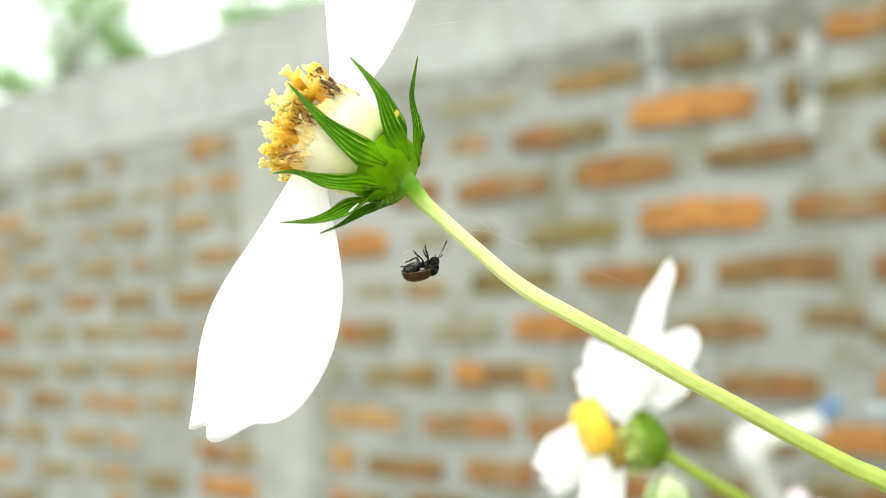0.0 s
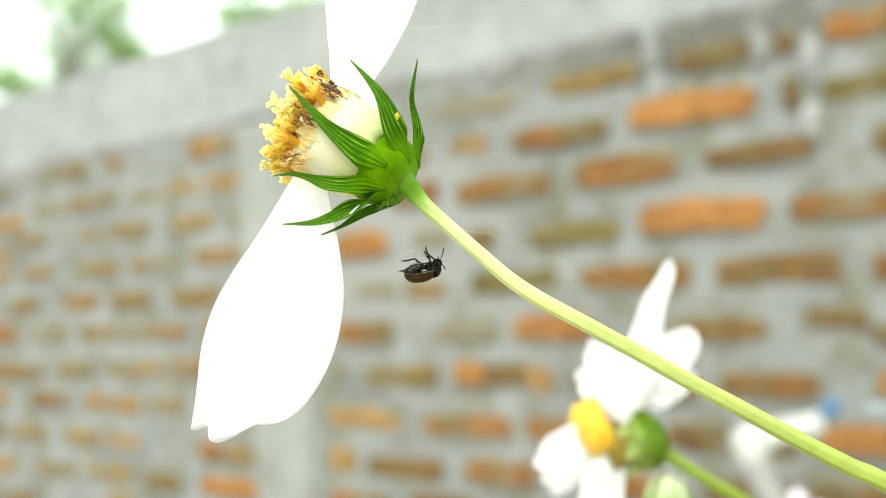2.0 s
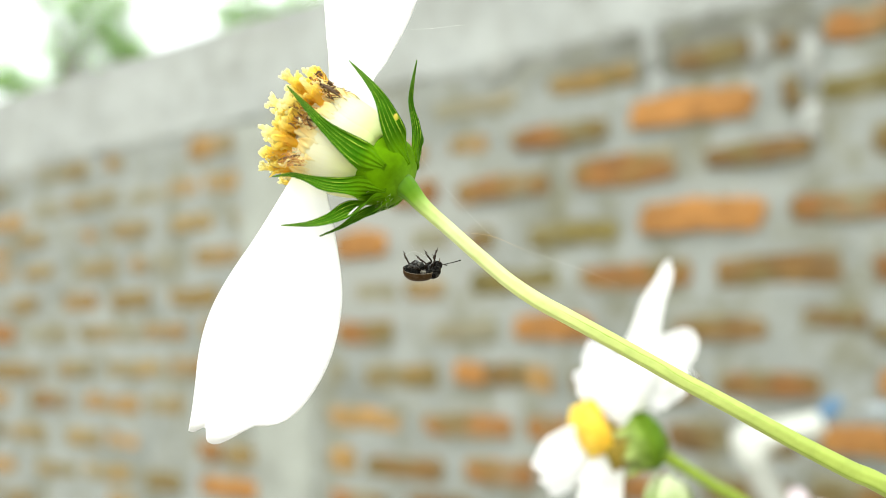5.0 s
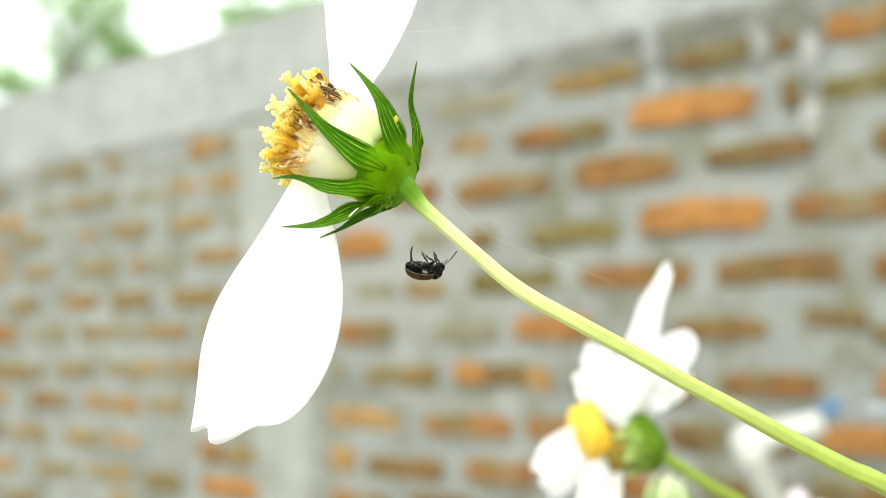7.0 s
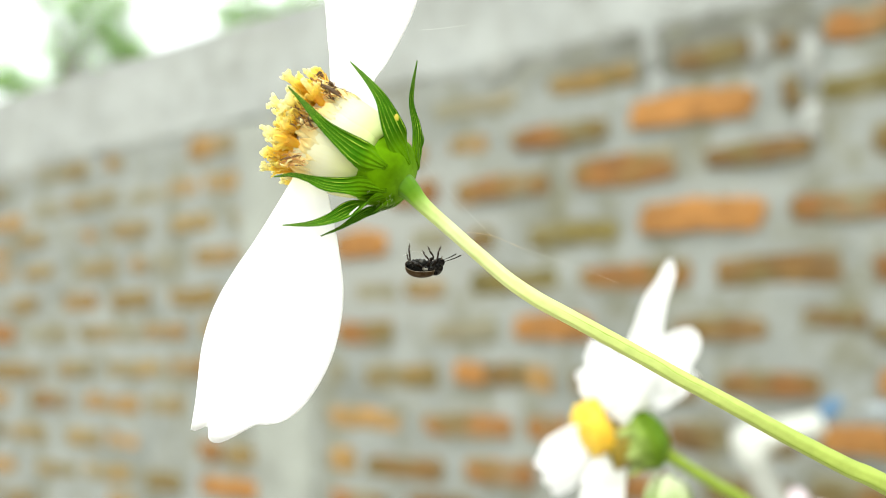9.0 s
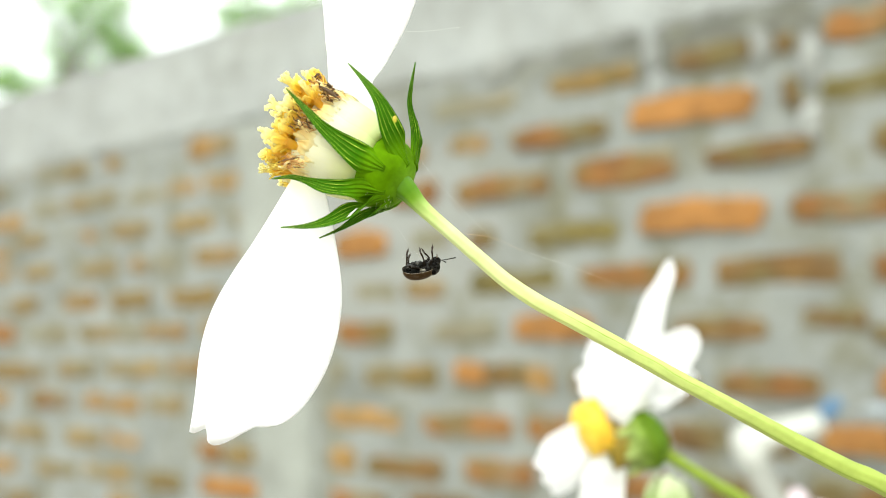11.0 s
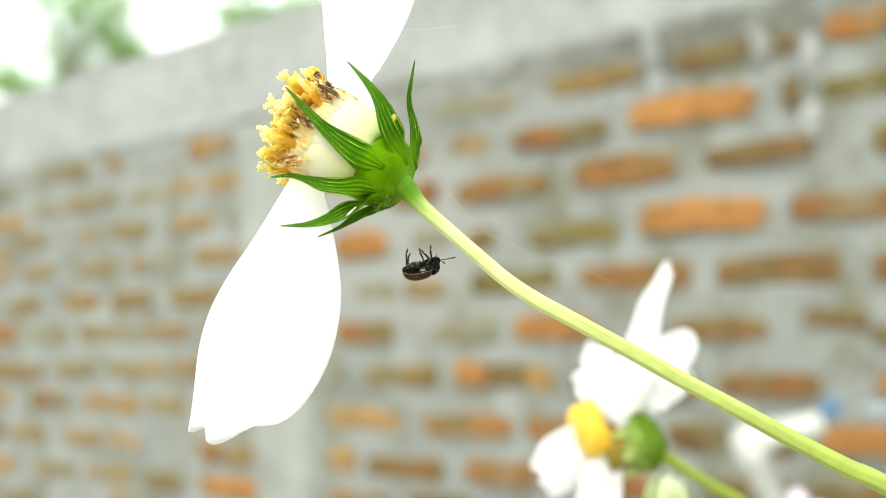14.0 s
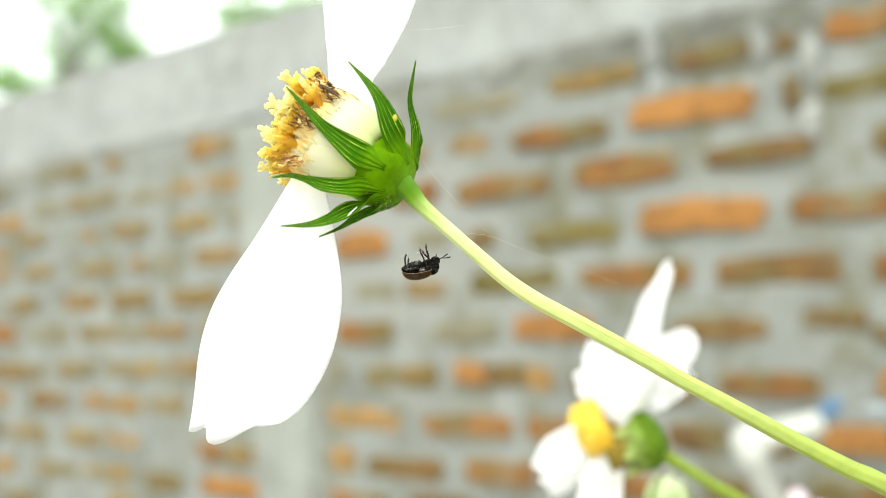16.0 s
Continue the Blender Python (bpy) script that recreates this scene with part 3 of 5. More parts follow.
b = bmesh.new()
tube(b, [(-0.60, -0.35, 0.42), (0.30, -0.85, -0.31), (1.22, -0.85, -1.32), (2.89, -0.70, -2.80), (4.53, -0.45, -4.23), (6.14, -0.30, -5.59), (7.78, -0.40, -6.70), (9.43, -0.40, -7.59), (12.68, -0.60, -9.35), (15.90, -0.80, -11.15), (19.10, -1.00, -12.85), (22.26, -1.20, -14.58), (25.34, -1.50, -16.17), (27.72, -1.80, -17.30), (37.73, -2.00, -23.12), (52.83, 0.00, -39.00), (68.73, 4.00, -75.37), (83.80, 10.00, -171.97), (74, 16, -500), (76, 18, -770)],
     [0.95, 0.64, 0.45, 0.41, 0.42, 0.44, 0.46, 0.46, 0.46, 0.465, 0.475, 0.50, 0.535, 0.56, 0.62, 0.85, 1.1, 1.3, 1.8, 2.2], 20, 190, ridge=(5, 0.03))
part("stem", b, STEM, flower, "smooth pale yellow-green stem")

# sepals: spine, half widths, the way their breadth lies
SEPALS = []
SEPALS.append(([(-1.04, -1.55, 0.76), (-2.54, -2.45, 1.64), (-4.10, -2.70, 2.85), (-5.22, -2.60, 4.04), (-6.30, -2.50, 5.20)], [0.8, 0.77, 0.38, 0.20, 0.03], (0.62, 0.35, 0.70), 0.35, 0))
SEPALS.append(([(-0.30, -1.50, 1.63), (-0.56, -2.05, 3.05), (-1.15, -2.00, 4.51), (-1.94, -1.70, 5.66), (-3.04, -1.30, 6.92)], [0.7, 0.66, 0.40, 0.22, 0.03], (0.95, 0.30, 0.10), 0.35, 1))
SEPALS.append(([(0.31, -0.20, 1.77), (0.66, 0.30, 3.32), (0.36, 0.50, 4.87), (0.44, 0.50, 5.95), (0.72, 0.60, 7.49)], [0.42, 0.34, 0.20, 0.14, 0.03], (0.75, 0.66, 0.0), 0.4, 2))
SEPALS.append(([(-1.67, -1.65, -0.18), (-3.02, -2.30, -0.33), (-4.17, -2.40, -0.22), (-5.24, -2.20, 0.12), (-6.20, -2.00, 0.36), (-7.26, -1.80, 0.28)], [0.6, 0.56, 0.46, 0.22, 0.14, 0.03], (-0.05, 0.45, 0.89), 0.35, 3))
SEPALS.append(([(-1.91, -0.90, -0.86), (-3.01, -1.82, -1.60), (-3.98, -2.15, -2.12), (-5.14, -2.28, -2.41), (-6.67, -2.30, -2.47)], [0.5, 0.55, 0.40, 0.20, 0.03], (-0.30, 0.55, 0.78), 0.35, 4))
SEPALS.append(([(-1.42, -0.10, -1.01), (-2.24, -0.90, -1.75), (-2.93, -1.30, -2.21), (-3.59, -1.60, -2.62), (-4.62, -1.80, -3.06)], [0.3, 0.30, 0.22, 0.12, 0.03], (-0.35, 0.5, 0.75), 0.4, 5))
SEPALS.append(([(-0.58, 1.20, -0.41), (-1.29, 1.50, -1.07), (-2.00, 1.70, -1.44), (-2.54, 1.80, -1.72), (-3.26, 2.00, -1.99)], [0.5, 0.42, 0.3, 0.16, 0.03], (-0.35, 0.5, 0.75), 0.4, 6))
SEPALS.append(([(0.20, 0.60, 1.58), (0.72, 1.20, 2.37), (0.91, 1.60, 2.98), (0.87, 2.00, 3.57), (0.75, 2.40, 4.34)], [0.4, 0.4, 0.3, 0.15, 0.03], (0.4, 0.9, 0.0), 0.4, 7))

RC = Vector((-0.83, 0.00, 0.90))
CUP = [(-1.45, 0.60), (-1.32, 1.10), (-1.12, 1.45), (-0.78, 1.83), (-0.28, 2.08), (0.25, 2.20), (0.70, 2.24), (0.95, 2.16), (1.05, 1.9)]
b = bmesh.new()
BC = Vector((-0.93, -0.10, 0.69))
lathe(b, BC, AXIS, [(curve([c[0] for c in CUP], k / 21), curve([c[1] for c in CUP], k / 21)) for k in range(22)], 40)
for v in b.verts:
    p = v.co - BC
    out = p - AXIS * p.dot(AXIS)
    v.co += out.normalized() * 0.05 * noise.noise(p * 0.9) + out.normalized() * 0.02 * noise.noise(p * 4.0)
part("receptacle", b, RECEPT, flower, "rounded green base of the flower head")

b = bmesh.new()
lathe(b, RC, AXIS, [(0.4, 1.9), (1.2, 2.35), (2.4, 2.65), (3.6, 2.8), (4.6, 2.85), (5.0, 2.7), (5.2, 2.0), (5.3, 0.8)], 28)
part("disc_body", b, CREAM, flower, "cream body of the flower disc")

E1 = AXIS.cross(Vector((0, 1, 0))).normalized()
E2 = AXIS.cross(E1)
rng = random.Random(11)
for k in range(9):
    a = 2 * math.pi * k / 9 + 0.3
    out = E1 * math.cos(a) + E2 * math.sin(a)
    tang = AXIS.cross(out)
    ln = rng.uniform(4.5, 4.9)
    b = bmesh.new()
    blade(b, [RC + AXIS * 0.7 + out * 2.15, RC + AXIS * 2.2 + out * 2.72, RC + AXIS * 3.8 + out * 2.95, RC + AXIS * ln + out * rng.uniform(2.8, 2.95)],
          [0.8, 1.15, 1.15, 0.6], tang, -0.24, 0.05, 8, 14, wave=0.03, seed=k)
    part("bract", b, CREAM, flower, "translucent cream inner bract")

def cup_radius(h):
    """Radius of the receptacle at a height along its axis."""
    for (h0, r0), (h1, r1) in zip(CUP, CUP[1:]):
        if h <= h1:
            return r0 + (r1 - r0) * (h - h0) / (h1 - h0)
    return CUP[-1][1]


for spine, widths, side, cup, nm in SEPALS:
    spine = [Vector(q) for q in spine]
    root = spine[1] - BC
    high = root.dot(AXIS)
    way = (root - AXIS * high).normalized()
    rim = min(0.5, high - 0.75)
    low = max(-1.2, rim - 0.95)
    spine[:1] = [BC + AXIS * low + way * (cup_radius(low) - 0.04), BC + AXIS * rim + way * (cup_radius(rim) + 0.05)]
    widths = [0.25, 0.80 * widths[1] + 0.15] + widths[1:]
    flat = AXIS.cross(way)
    flat *= 1 if flat.dot(Vector(side)) > 0 else -1
    hug = -0.28 if flat.cross(AXIS).dot(way) > 0 else 0.28
    n_seg = len(spine) - 1
    side = [flat, flat.lerp(Vector(side), 0.25)] + [Vector(side)] * (n_seg - 1)
    cup = [hug, hug] + [cup] * (n_seg - 1)
    b = bmesh.new()
    blade(b, spine, widths, side, cup, 0.16, 14, 30, wave=0.10, seed=nm * 3.7)
    part("sepal", b, SEPAL, flower, "narrow dark green sepal with pale veins" if nm == 0 else "")
b = bmesh.new()
blob(b, (-0.30, -2.45, 3.51), (0.12, 0.06, 0.19), (0, 0, 1), 12, 8, 0.4)
part("leaf_spot", b, SPOT, flower, "small yellow spot on a sepal")


# ray petals
def tooth_low(u):
    return curve([1.4, 1.35, 1.05, 0.78, 1.4, 1.55, 1.5, 1.3, 1.0, 0.65, 0.25, -0.1, -0.4, -0.5, -0.6, -0.75, -0.9], (u + 1) / 2)


b = bmesh.new()
blade(b, [(-5.50, -0.50, 0.33), (-5.98, -1.20, -3.37), (-6.62, -1.20, -6.13), (-7.66, -0.80, -8.94), (-8.84, -0.30, -11.63), (-9.94, 0.00, -14.09)],
      [0.91, 2.31, 3.27, 3.69, 3.34, 2.29], (0.965, 0.12, -0.26), 0.10, 0.03, 32, 44, tooth_low, 0.05, 1.0)
part("petal", b, PETAL, flower, "long white ray petal with a notched tip")
b = bmesh.new()
blade(b, [(-2.75, -0.60, 3.70), (-3.08, -0.10, 6.05), (-2.69, 0.10, 8.03), (-2.09, 0.00, 10.83), (-1.66, -0.10, 14.29), (-1.37, 0.00, 17.67)],
      [1.35, 1.28, 1.90, 2.68, 3.2, 2.6], (0.98, 0.14, 0.12), 0.12, 0.10, 24, 36, tooth_low, 0.05, 3.0)
part("petal", b, PETAL, flower, "long white ray petal with a notched tip")


# disc florets
def floret_mesh(seed, material, extra):
    """A slim trumpet with five short lobes, and a column that splits into two curled, knobbly arms."""
    r = random.Random(seed)
    g = bmesh.new()
    bend = Vector((r.uniform(-0.25, 0.25), r.uniform(-0.25, 0.25), 0))
    tube(g, [(0, 0, -0.3), Vector((0, 0, 0.5)) + bend * 0.3, Vector((0, 0, 1.2)) + bend * 0.8], [0.13, 0.17, 0.27], 9, 8)
    for i in range(5):
        a = 2 * math.pi * i / 5 + r.uniform(-0.4, 0.4)
        o = Vector((math.cos(a), math.sin(a), 0))
        w = Vector((-math.sin(a), math.cos(a), r.uniform(-0.3, 0.3)))
        p = Vector((0, 0, 1.05)) + bend * 0.8 + o * 0.2
        up = Vector((0, 0, 1))
        blade(g, [p, p + up * 0.3 + o * 0.06, p + up * r.uniform(0.45, 0.6) + o * r.uniform(0.08, 0.3), p + up * r.uniform(0.4, 0.85) + o * r.uniform(0.1, 0.55)],
              [0.15, 0.17, 0.15, 0.05], w, r.uniform(0.3, 0.8), 0.08, 6, 8, wave=0.7, seed=seed * 7.0 + i)
    # only unwithered florets carry the column and its arms
    if extra:
        neck = Vector((0, 0, r.uniform(1.45, 1.95))) + bend * 1.4
        tube(g, [Vector((0, 0, 0.9)) + bend * 0.7, Vector((0, 0, 1.4)) + bend, neck], [0.18, 0.19, 0.19], 8, 6)
        a = r.uniform(0, 6.28)
        for sgn in (-1, 1):
            o = Vector((math.cos(a), math.sin(a), 0)) * sgn
            tip = neck + Vector((0, 0, r.uniform(0.1, 0.4))) + o * r.uniform(0.05, 0.26)
            tube(g, [neck - Vector((0, 0, 0.1)), neck + Vector((0, 0, 0.22)) + o * 0.1, tip], [0.17, 0.16, 0.12], 8, 5)
            for q in range(3):
                blob(g, tip + Vector((r.gauss(0, 0.09), r.gauss(0, 0.09), r.gauss(0, 0.08))), (0.11, 0.10, r.uniform(0.10, 0.16)), (r.gauss(0, 0.6), r.gauss(0, 0.6), 1), 7, 5, 0.6, seed + q * 5)
    uv = g.loops.layers.uv.verify()
    for f in g.faces:
        for lp in f.loops:
            lp[uv].uv = (0.5, min(1.0, max(0.0, lp.vert.co.z / 2.2)))
    return meshed("floret", g, material, True, 0.001)


FRESH = [floret_mesh(s, FLORET, True) for s in range(7)]
OLD = [floret_mesh(20 + s, FLORET_OLD, False) for s in range(3)]
rng = random.Random(23)
for k in range(84):
    rad = 2.62 * math.sqrt((k + 0.5) / 84)
    a = k * 2.39996
    out = E1 * math.cos(a) + E2 * math.sin(a)
    old = k > 30 and rng.random() < 0.07
    rad = min(rad, 2.4) if old else rad
    ob = part("floret", (OLD if old else FRESH)[k % (3 if old else 7)], None, flower)
    lean = (AXIS + out * 0.42 * rad / 2.6 + Vector((rng.gauss(0, 0.12), rng.gauss(0, 0.12), rng.gauss(0, 0.12)))).normalized()
    lift = 4.05 + rng.uniform(-0.5, 0.85) + 0.3 * (1 - rad / 2.9)
    ob.matrix_local = Matrix.LocRotScale((RC + AXIS * lift + out * rad) * 0.001, lean.to_track_quat("Z", "Y") @ Euler((0, 0, rng.uniform(0, 6))).to_quaternion(), Vector((1, 1, 1)) * rng.uniform(0.95, 1.3) * (0.8 if old else 1.0))

# thin dry scales between the bracts and the florets
for k in range(56):
    a = 2 * math.pi * (k + rng.uniform(-0.3, 0.3)) / 56
    out = E1 * math.cos(a) + E2 * math.sin(a)
    h0, ln = rng.uniform(3.2, 3.7), rng.uniform(1.0, 2.0)
    b = bmesh.new()
    blade(b, [RC + AXIS * h0 + out * 2.98, RC + AXIS * (h0 + ln * 0.5) + out * rng.uniform(3.02, 3.15), RC + AXIS * (h0 + ln) + out * rng.uniform(2.85, 3.3)],
          [0.22, rng.uniform(0.2, 0.34), 0.03], AXIS.cross(out) + AXIS * rng.uniform(-0.2, 0.2), rng.uniform(-0.5, 0.5), 0.03, 5, 8, wave=0.5, seed=k * 1.7)
    part("chaff_scale", b, CHAFF, flower)

# withered anthers and shrivelled petal stubs
for k in range(154):
    where = [(-4.30, -1.60, 5.37), (-5.32, -2.10, 3.73), (-6.06, -2.50, 1.15), (-4.87, -1.30, 5.82), (-5.45, -2.10, 3.31), (-3.98, -1.60, 5.11), (-5.81, -2.10, 3.97)][k % 7]
    p = Vector(where) + Vector((rng.gauss(0, 0.26), rng.gauss(0, 0.14), rng.gauss(0, 0.20)))
    d = (Vector((0.6, 0, -0.35)) if k % 7 != 2 else Vector((0.9, 0, 0.15))) + Vector((rng.gauss(0, 0.3), rng.gauss(0, 0.2), rng.gauss(0, 0.3)))
    b = bmesh.new()
    ln = rng.uniform(0.4, 1.0)
    if k % 3 == 0:
        # a crumpled, dried-up floret tube
        ln *= 0.8
        blade(b, [p - d * ln * 0.5, p + Vector((rng.gauss(0, 0.08), -0.08, rng.gauss(0, 0.08))), p + d * ln * 0.5], [0.03, rng.uniform(0.05, 0.11), 0.02], Vector((rng.gauss(0.4, 0.5), rng.gauss(0, 0.4), rng.gauss(0.8, 0.4))), 0.7, 0.05, 6, 8, wave=0.8, seed=k * 1.3)
        part("withered_floret", b, BROWN if k % 12 == 3 else STUB if k % 12 == 9 and k % 7 != 2 else FLORET_OLD if k % 2 else CHAFF, flower)
        continue
    tube(b, [p - d * ln * 0.5, p - d * ln * 0.1 + Vector((rng.gauss(0, 0.12), 0, rng.gauss(0, 0.12))), p + d * ln * 0.2 + Vector((rng.gauss(0, 0.12), 0, rng.gauss(0, 0.12))), p + d * ln * 0.5],
         [0.006, rng.uniform(0.014, 0.042), 0.022, 0.006], 5, 9)
    part("withered_anther", b, BROWN if k % 5 < 1 else FLORET_OLD if k % 5 < 4 else CHAFF, flower)
b = bmesh.new()
blade(b, [(-4.55, -2.0, 5.45), (-4.1, -2.2, 5.2), (-3.75, -2.3, 4.95), (-3.35, -2.2, 4.62)], [0.06, 0.12, 0.10, 0.02], (0.5, 0.3, 0.8), 0.6, 0.05, 8, 12, wave=0.8, seed=4.0)
part("petal_stub", b, STUB, flower, "shrivelled dark brown petal stub")
# added white blade: stands in for the bright, glossy slit between two sepals
b = bmesh.new()
blade(b, [(-3.12, -2.05, -2.06), (-2.80, -2.1, -1.72), (-2.44, -2.0, -1.38)], [0.02, 0.05, 0.02], (0.7, 0.2, -0.7), 0.4, 0.03, 6, 8)
part("bright_slit", b, SILK, flower, "small white sliver added for the bright slit between sepals")
# fine hairs on the base
b = bmesh.new()
for k in range(420):
    s_ = rng.uniform(0.2, 0.8)
    a = rng.uniform(0, 6.28)
    out = E1 * math.cos(a) + E2 * math.sin(a)
    if out.z > -0.35 or out.y < -0.75:
        continue
    p = BC + AXIS * curve([c[0] for c in CUP], s_) + out * curve([c[1] for c in CUP], s_)
    n = (out - AXIS * 0.4).normalized()
    tube(b, [p, p + n * 0.14, p + n * rng.uniform(0.2, 0.38) + Vector((rng.gauss(0, 0.06), 0, rng.gauss(0, 0.06)))], [0.012, 0.010, 0.005], 4, 3)
tagged(part("base_hairs", b, BUD, flower, "fine pale hairs on the flower base"), kind="stuff")

# ---- spider silk between the flower and its stem ----
silk = thing("spider_silk", HEAD, "thin pale spider threads strung between flower and stem", "spider web")
for pts, rad, mt in (
        ([(0.92, 0.50, 1.80), (1.66, 0.60, 0.80), (3.35, 0.60, -1.13), (5.21, 0.60, -2.99)], 0.0022, SILK),
        ([(3.43, 0.00, -2.77), (5.21, 0.60, -2.99), (7.14, 0.90, -3.77)], 0.005, AMBER),
        ([(7.14, 0.90, -3.77), (9.71, 1.20, -4.63), (13.24, 1.60, -5.92)], 0.0018, SILK),
        ([(-0.53, 0.40, -2.15), (0.22, 0.20, -3.26), (1.00, 0.00, -4.20)], 0.0007, SILK),
        ([(-3.89, 0.40, 9.46), (0.64, 0.60, 9.32), (3.59, 0.80, 9.66)], 0.003, SILK),
        ([(-0.11, 0.20, -4.20), (0.43, 0.10, -3.93), (1.00, 0.10, -4.00), (1.50, 0.00, -4.40)], 0.003, SILK)):
    b = bmesh.new()
    tube(b, pts, [rad] * 3, 5, 20)
    part("thread", b, mt, silk)

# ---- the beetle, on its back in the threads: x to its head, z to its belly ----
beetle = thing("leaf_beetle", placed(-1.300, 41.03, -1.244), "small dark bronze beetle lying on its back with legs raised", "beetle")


def dome(sign):
    """One wing case: a quarter of a long dome."""
    g = bmesh.new()
    g.loops.layers.uv.verify()
    rows = []
    for i in range(19):
        th = min(math.pi * i / 18, math.pi)
        sth = max(0.0, math.sin(th))
        rows.append([g.verts.new((-0.27 - 0.88 * math.cos(th) * (1.0 if th < math.pi / 2 else 1.06), sign * (0.004 + 0.63 * sth ** (0.75 if i < 9 else 0.45) * math.sin(ph)), 0.06 - 0.70 * sth ** (0.68 if i < 9 else 0.5) * math.cos(ph) + 0.10 * max(0.0, math.cos(th)) ** 2 * math.sin(ph)))
                     for ph in [j * math.pi / 2 / 10 for j in range(11)]])
    for i in range(18):
        for j in range(10):
            q = (rows[i][j], rows[i + 1][j], rows[i + 1][j + 1], rows[i][j + 1])
            g.faces.new(q if sign < 0 else q[::-1])
    bmesh.ops.remove_doubles(g, verts=g.verts, dist=0.0005)
    return g


for sgn in (-1, 1):
    case = part("wing_case", dome(sgn), ELYTRA, beetle, "glossy dark bronze wing case")
    b = bmesh.new()
    tube(b, [(-0.27 - 0.88 * math.cos(th) * (1.0 if th < math.pi / 2 else 1.06), sgn * 0.63 * max(0.0, math.sin(th)) ** (0.75 if th < 1.57 else 0.45), 0.065 + 0.10 * max(0.0, math.cos(th)) ** 2) for th in [math.pi * i / 12 for i in range(13)]], [0.012, 0.022, 0.024, 0.012], 6, 36)
    part("rim", b, RIM, case, "paler brown edge of the wing case")
for k in range(5):
    b = bmesh.new()
    x = -0.86 + 0.20 * k
    w = 0.56 * math.sqrt(max(0.15, 1 - ((x + 0.27) / 0.78) ** 2))
    blob(b, (x, 0, 0.02), (0.06 + 0.016 * k, w * 1.02, 0.24), (1, 0, 0), 18, 10, 0.06, k)
    part("belly_segment", b, BELLY, beetle)
b = bmesh.new()
blob(b, (0.26, 0, 0.08), (0.52, 0.30, 0.42), (1, 0, 0), 18, 12, 0.12, 3.0)
part("breast", b, BLACK, beetle)
for sgn in (-1, 1):
    for x, y, rx, ry in ((0.02, 0.26, 0.16, 0.17), (0.30, 0.24, 0.13, 0.15), (0.10, 0.44, 0.22, 0.08)):
        b = bmesh.new()
        blob(b, (x, sgn * y, 0.12), (rx, ry, 0.10), (0, 0, 1), 12, 8, 0.3, x * 9)
        part("breast_plate", b, PLATE, beetle)
b = bmesh.new()
blob(b, (0.62, 0, -0.02), (0.40, 0.46, 0.50), (0.66, 0, 0.75), 20, 14, 0.06, 5.0)
part("neck_shield", b, BLACK, beetle, "black shield behind the head")
b = bmesh.new()
blob(b, (0.90, 0, 0.38), (0.25, 0.29, 0.27), (0.45, 0, 0.9), 16, 10, 0.10, 7.0)
head = part("head", b, BLACK, beetle)
for sgn in (-1, 1):
    b = bmesh.new()
    blob(b, (0.94, sgn * 0.24, 0.35), (0.09, 0.09, 0.09), (0, sgn, 0), 10, 7)
    part("eye", b, BLACK, head, "bulging black eye")
    b = bmesh.new()
    tube(b, [(0.96, sgn * 0.08, 0.59), (1.02, sgn * 0.12, 0.69), (0.98, sgn * 0.10, 0.77)], [0.035, 0.03, 0.02], 6, 6)
    part("mouth_feeler", b, RIM, head)


def femur_mesh(length, thick):
    g = bmesh.new()
    tube(g, [(0, 0, -0.05), (0, 0.01, length * 0.35), (0, 0.01, length * 0.7), (0, 0, length)], [0.05, thick, thick * 0.9, 0.045], 9, 10)
    return g


def shin_mesh(length):
    g = bmesh.new()
    tube(g, [(0, 0, -0.01), (0.015, 0, length * 0.5), (0, 0, length)], [0.045, 0.048, 0.058], 8, 8)
    for i in range(12):
        z = length * (0.2 + 0.065 * i)
        tube(g, [(0.03, 0, z), (0.075, 0.01, z + 0.05)], [0.006, 0.002], 4, 1)
    return g


def toe_mesh(length):
    g = bmesh.new()
    z = 0.0
    for i, (ln, w) in enumerate(((0.3, 0.055), (0.25, 0.06), (0.25, 0.075), (0.2, 0.035))):
        blob(g, (0.02 * i, 0, z + ln * length * 0.5), (w, w * 0.8, ln * length * 0.6), segs=8, rings=6)
        z += ln * length
    for y in (-0.03, 0.03):
        tube(g, [(0.06, 0, z - 0.02), (0.07, y, z + 0.05), (0.03, y * 1.6, z + 0.07)], [0.014, 0.012, 0.004], 5, 4)
    return g


# hip, thigh length, shin and toe length, the way the knee bends at first and later
HIPS = {"hind": ((-0.06, 0.30, 0.16), 0.88, 0.58, 0.36, (-0.15, 0.0, 0.22), (-1.0, 0.0, -0.1)), "middle": ((0.16, 0.28, 0.20), 0.46, 0.42, 0.34, (0.5, 0.0, 0.5), (0.5, 0.0, 0.5)), "front": ((0.45, 0.25, 0.20), 0.50, 0.44, 0.38, (0.7, 0.0, 0.2), (0.7, 0.0, 0.2))}
LEGS = {}
for pair, (hip, l1, l2, l3, _, _) in HIPS.items():
    for sgn in (-1, 1):
        thigh = part(pair + "_leg", femur_mesh(l1, 0.115 if pair == "hind" else 0.10), LEG, beetle)
        b = shin_mesh(l2)
        toe = toe_mesh(l3)
        bmesh.ops.translate(toe, vec=(0, 0, l2 - 0.01), verts=toe.verts)
        toe_data = meshed("toe", toe, FOOT)
        own_faces = len(b.faces)
        b.from_mesh(toe_data)
        bpy.data.meshes.remove(toe_data)
        b.faces.ensure_lookup_table()
        for f in b.faces[own_faces:]:
            f.material_index = 1
        shin = part("shin", b, [SHIN, FOOT], thigh)
        LEGS[pair, sgn] = (thigh, shin)

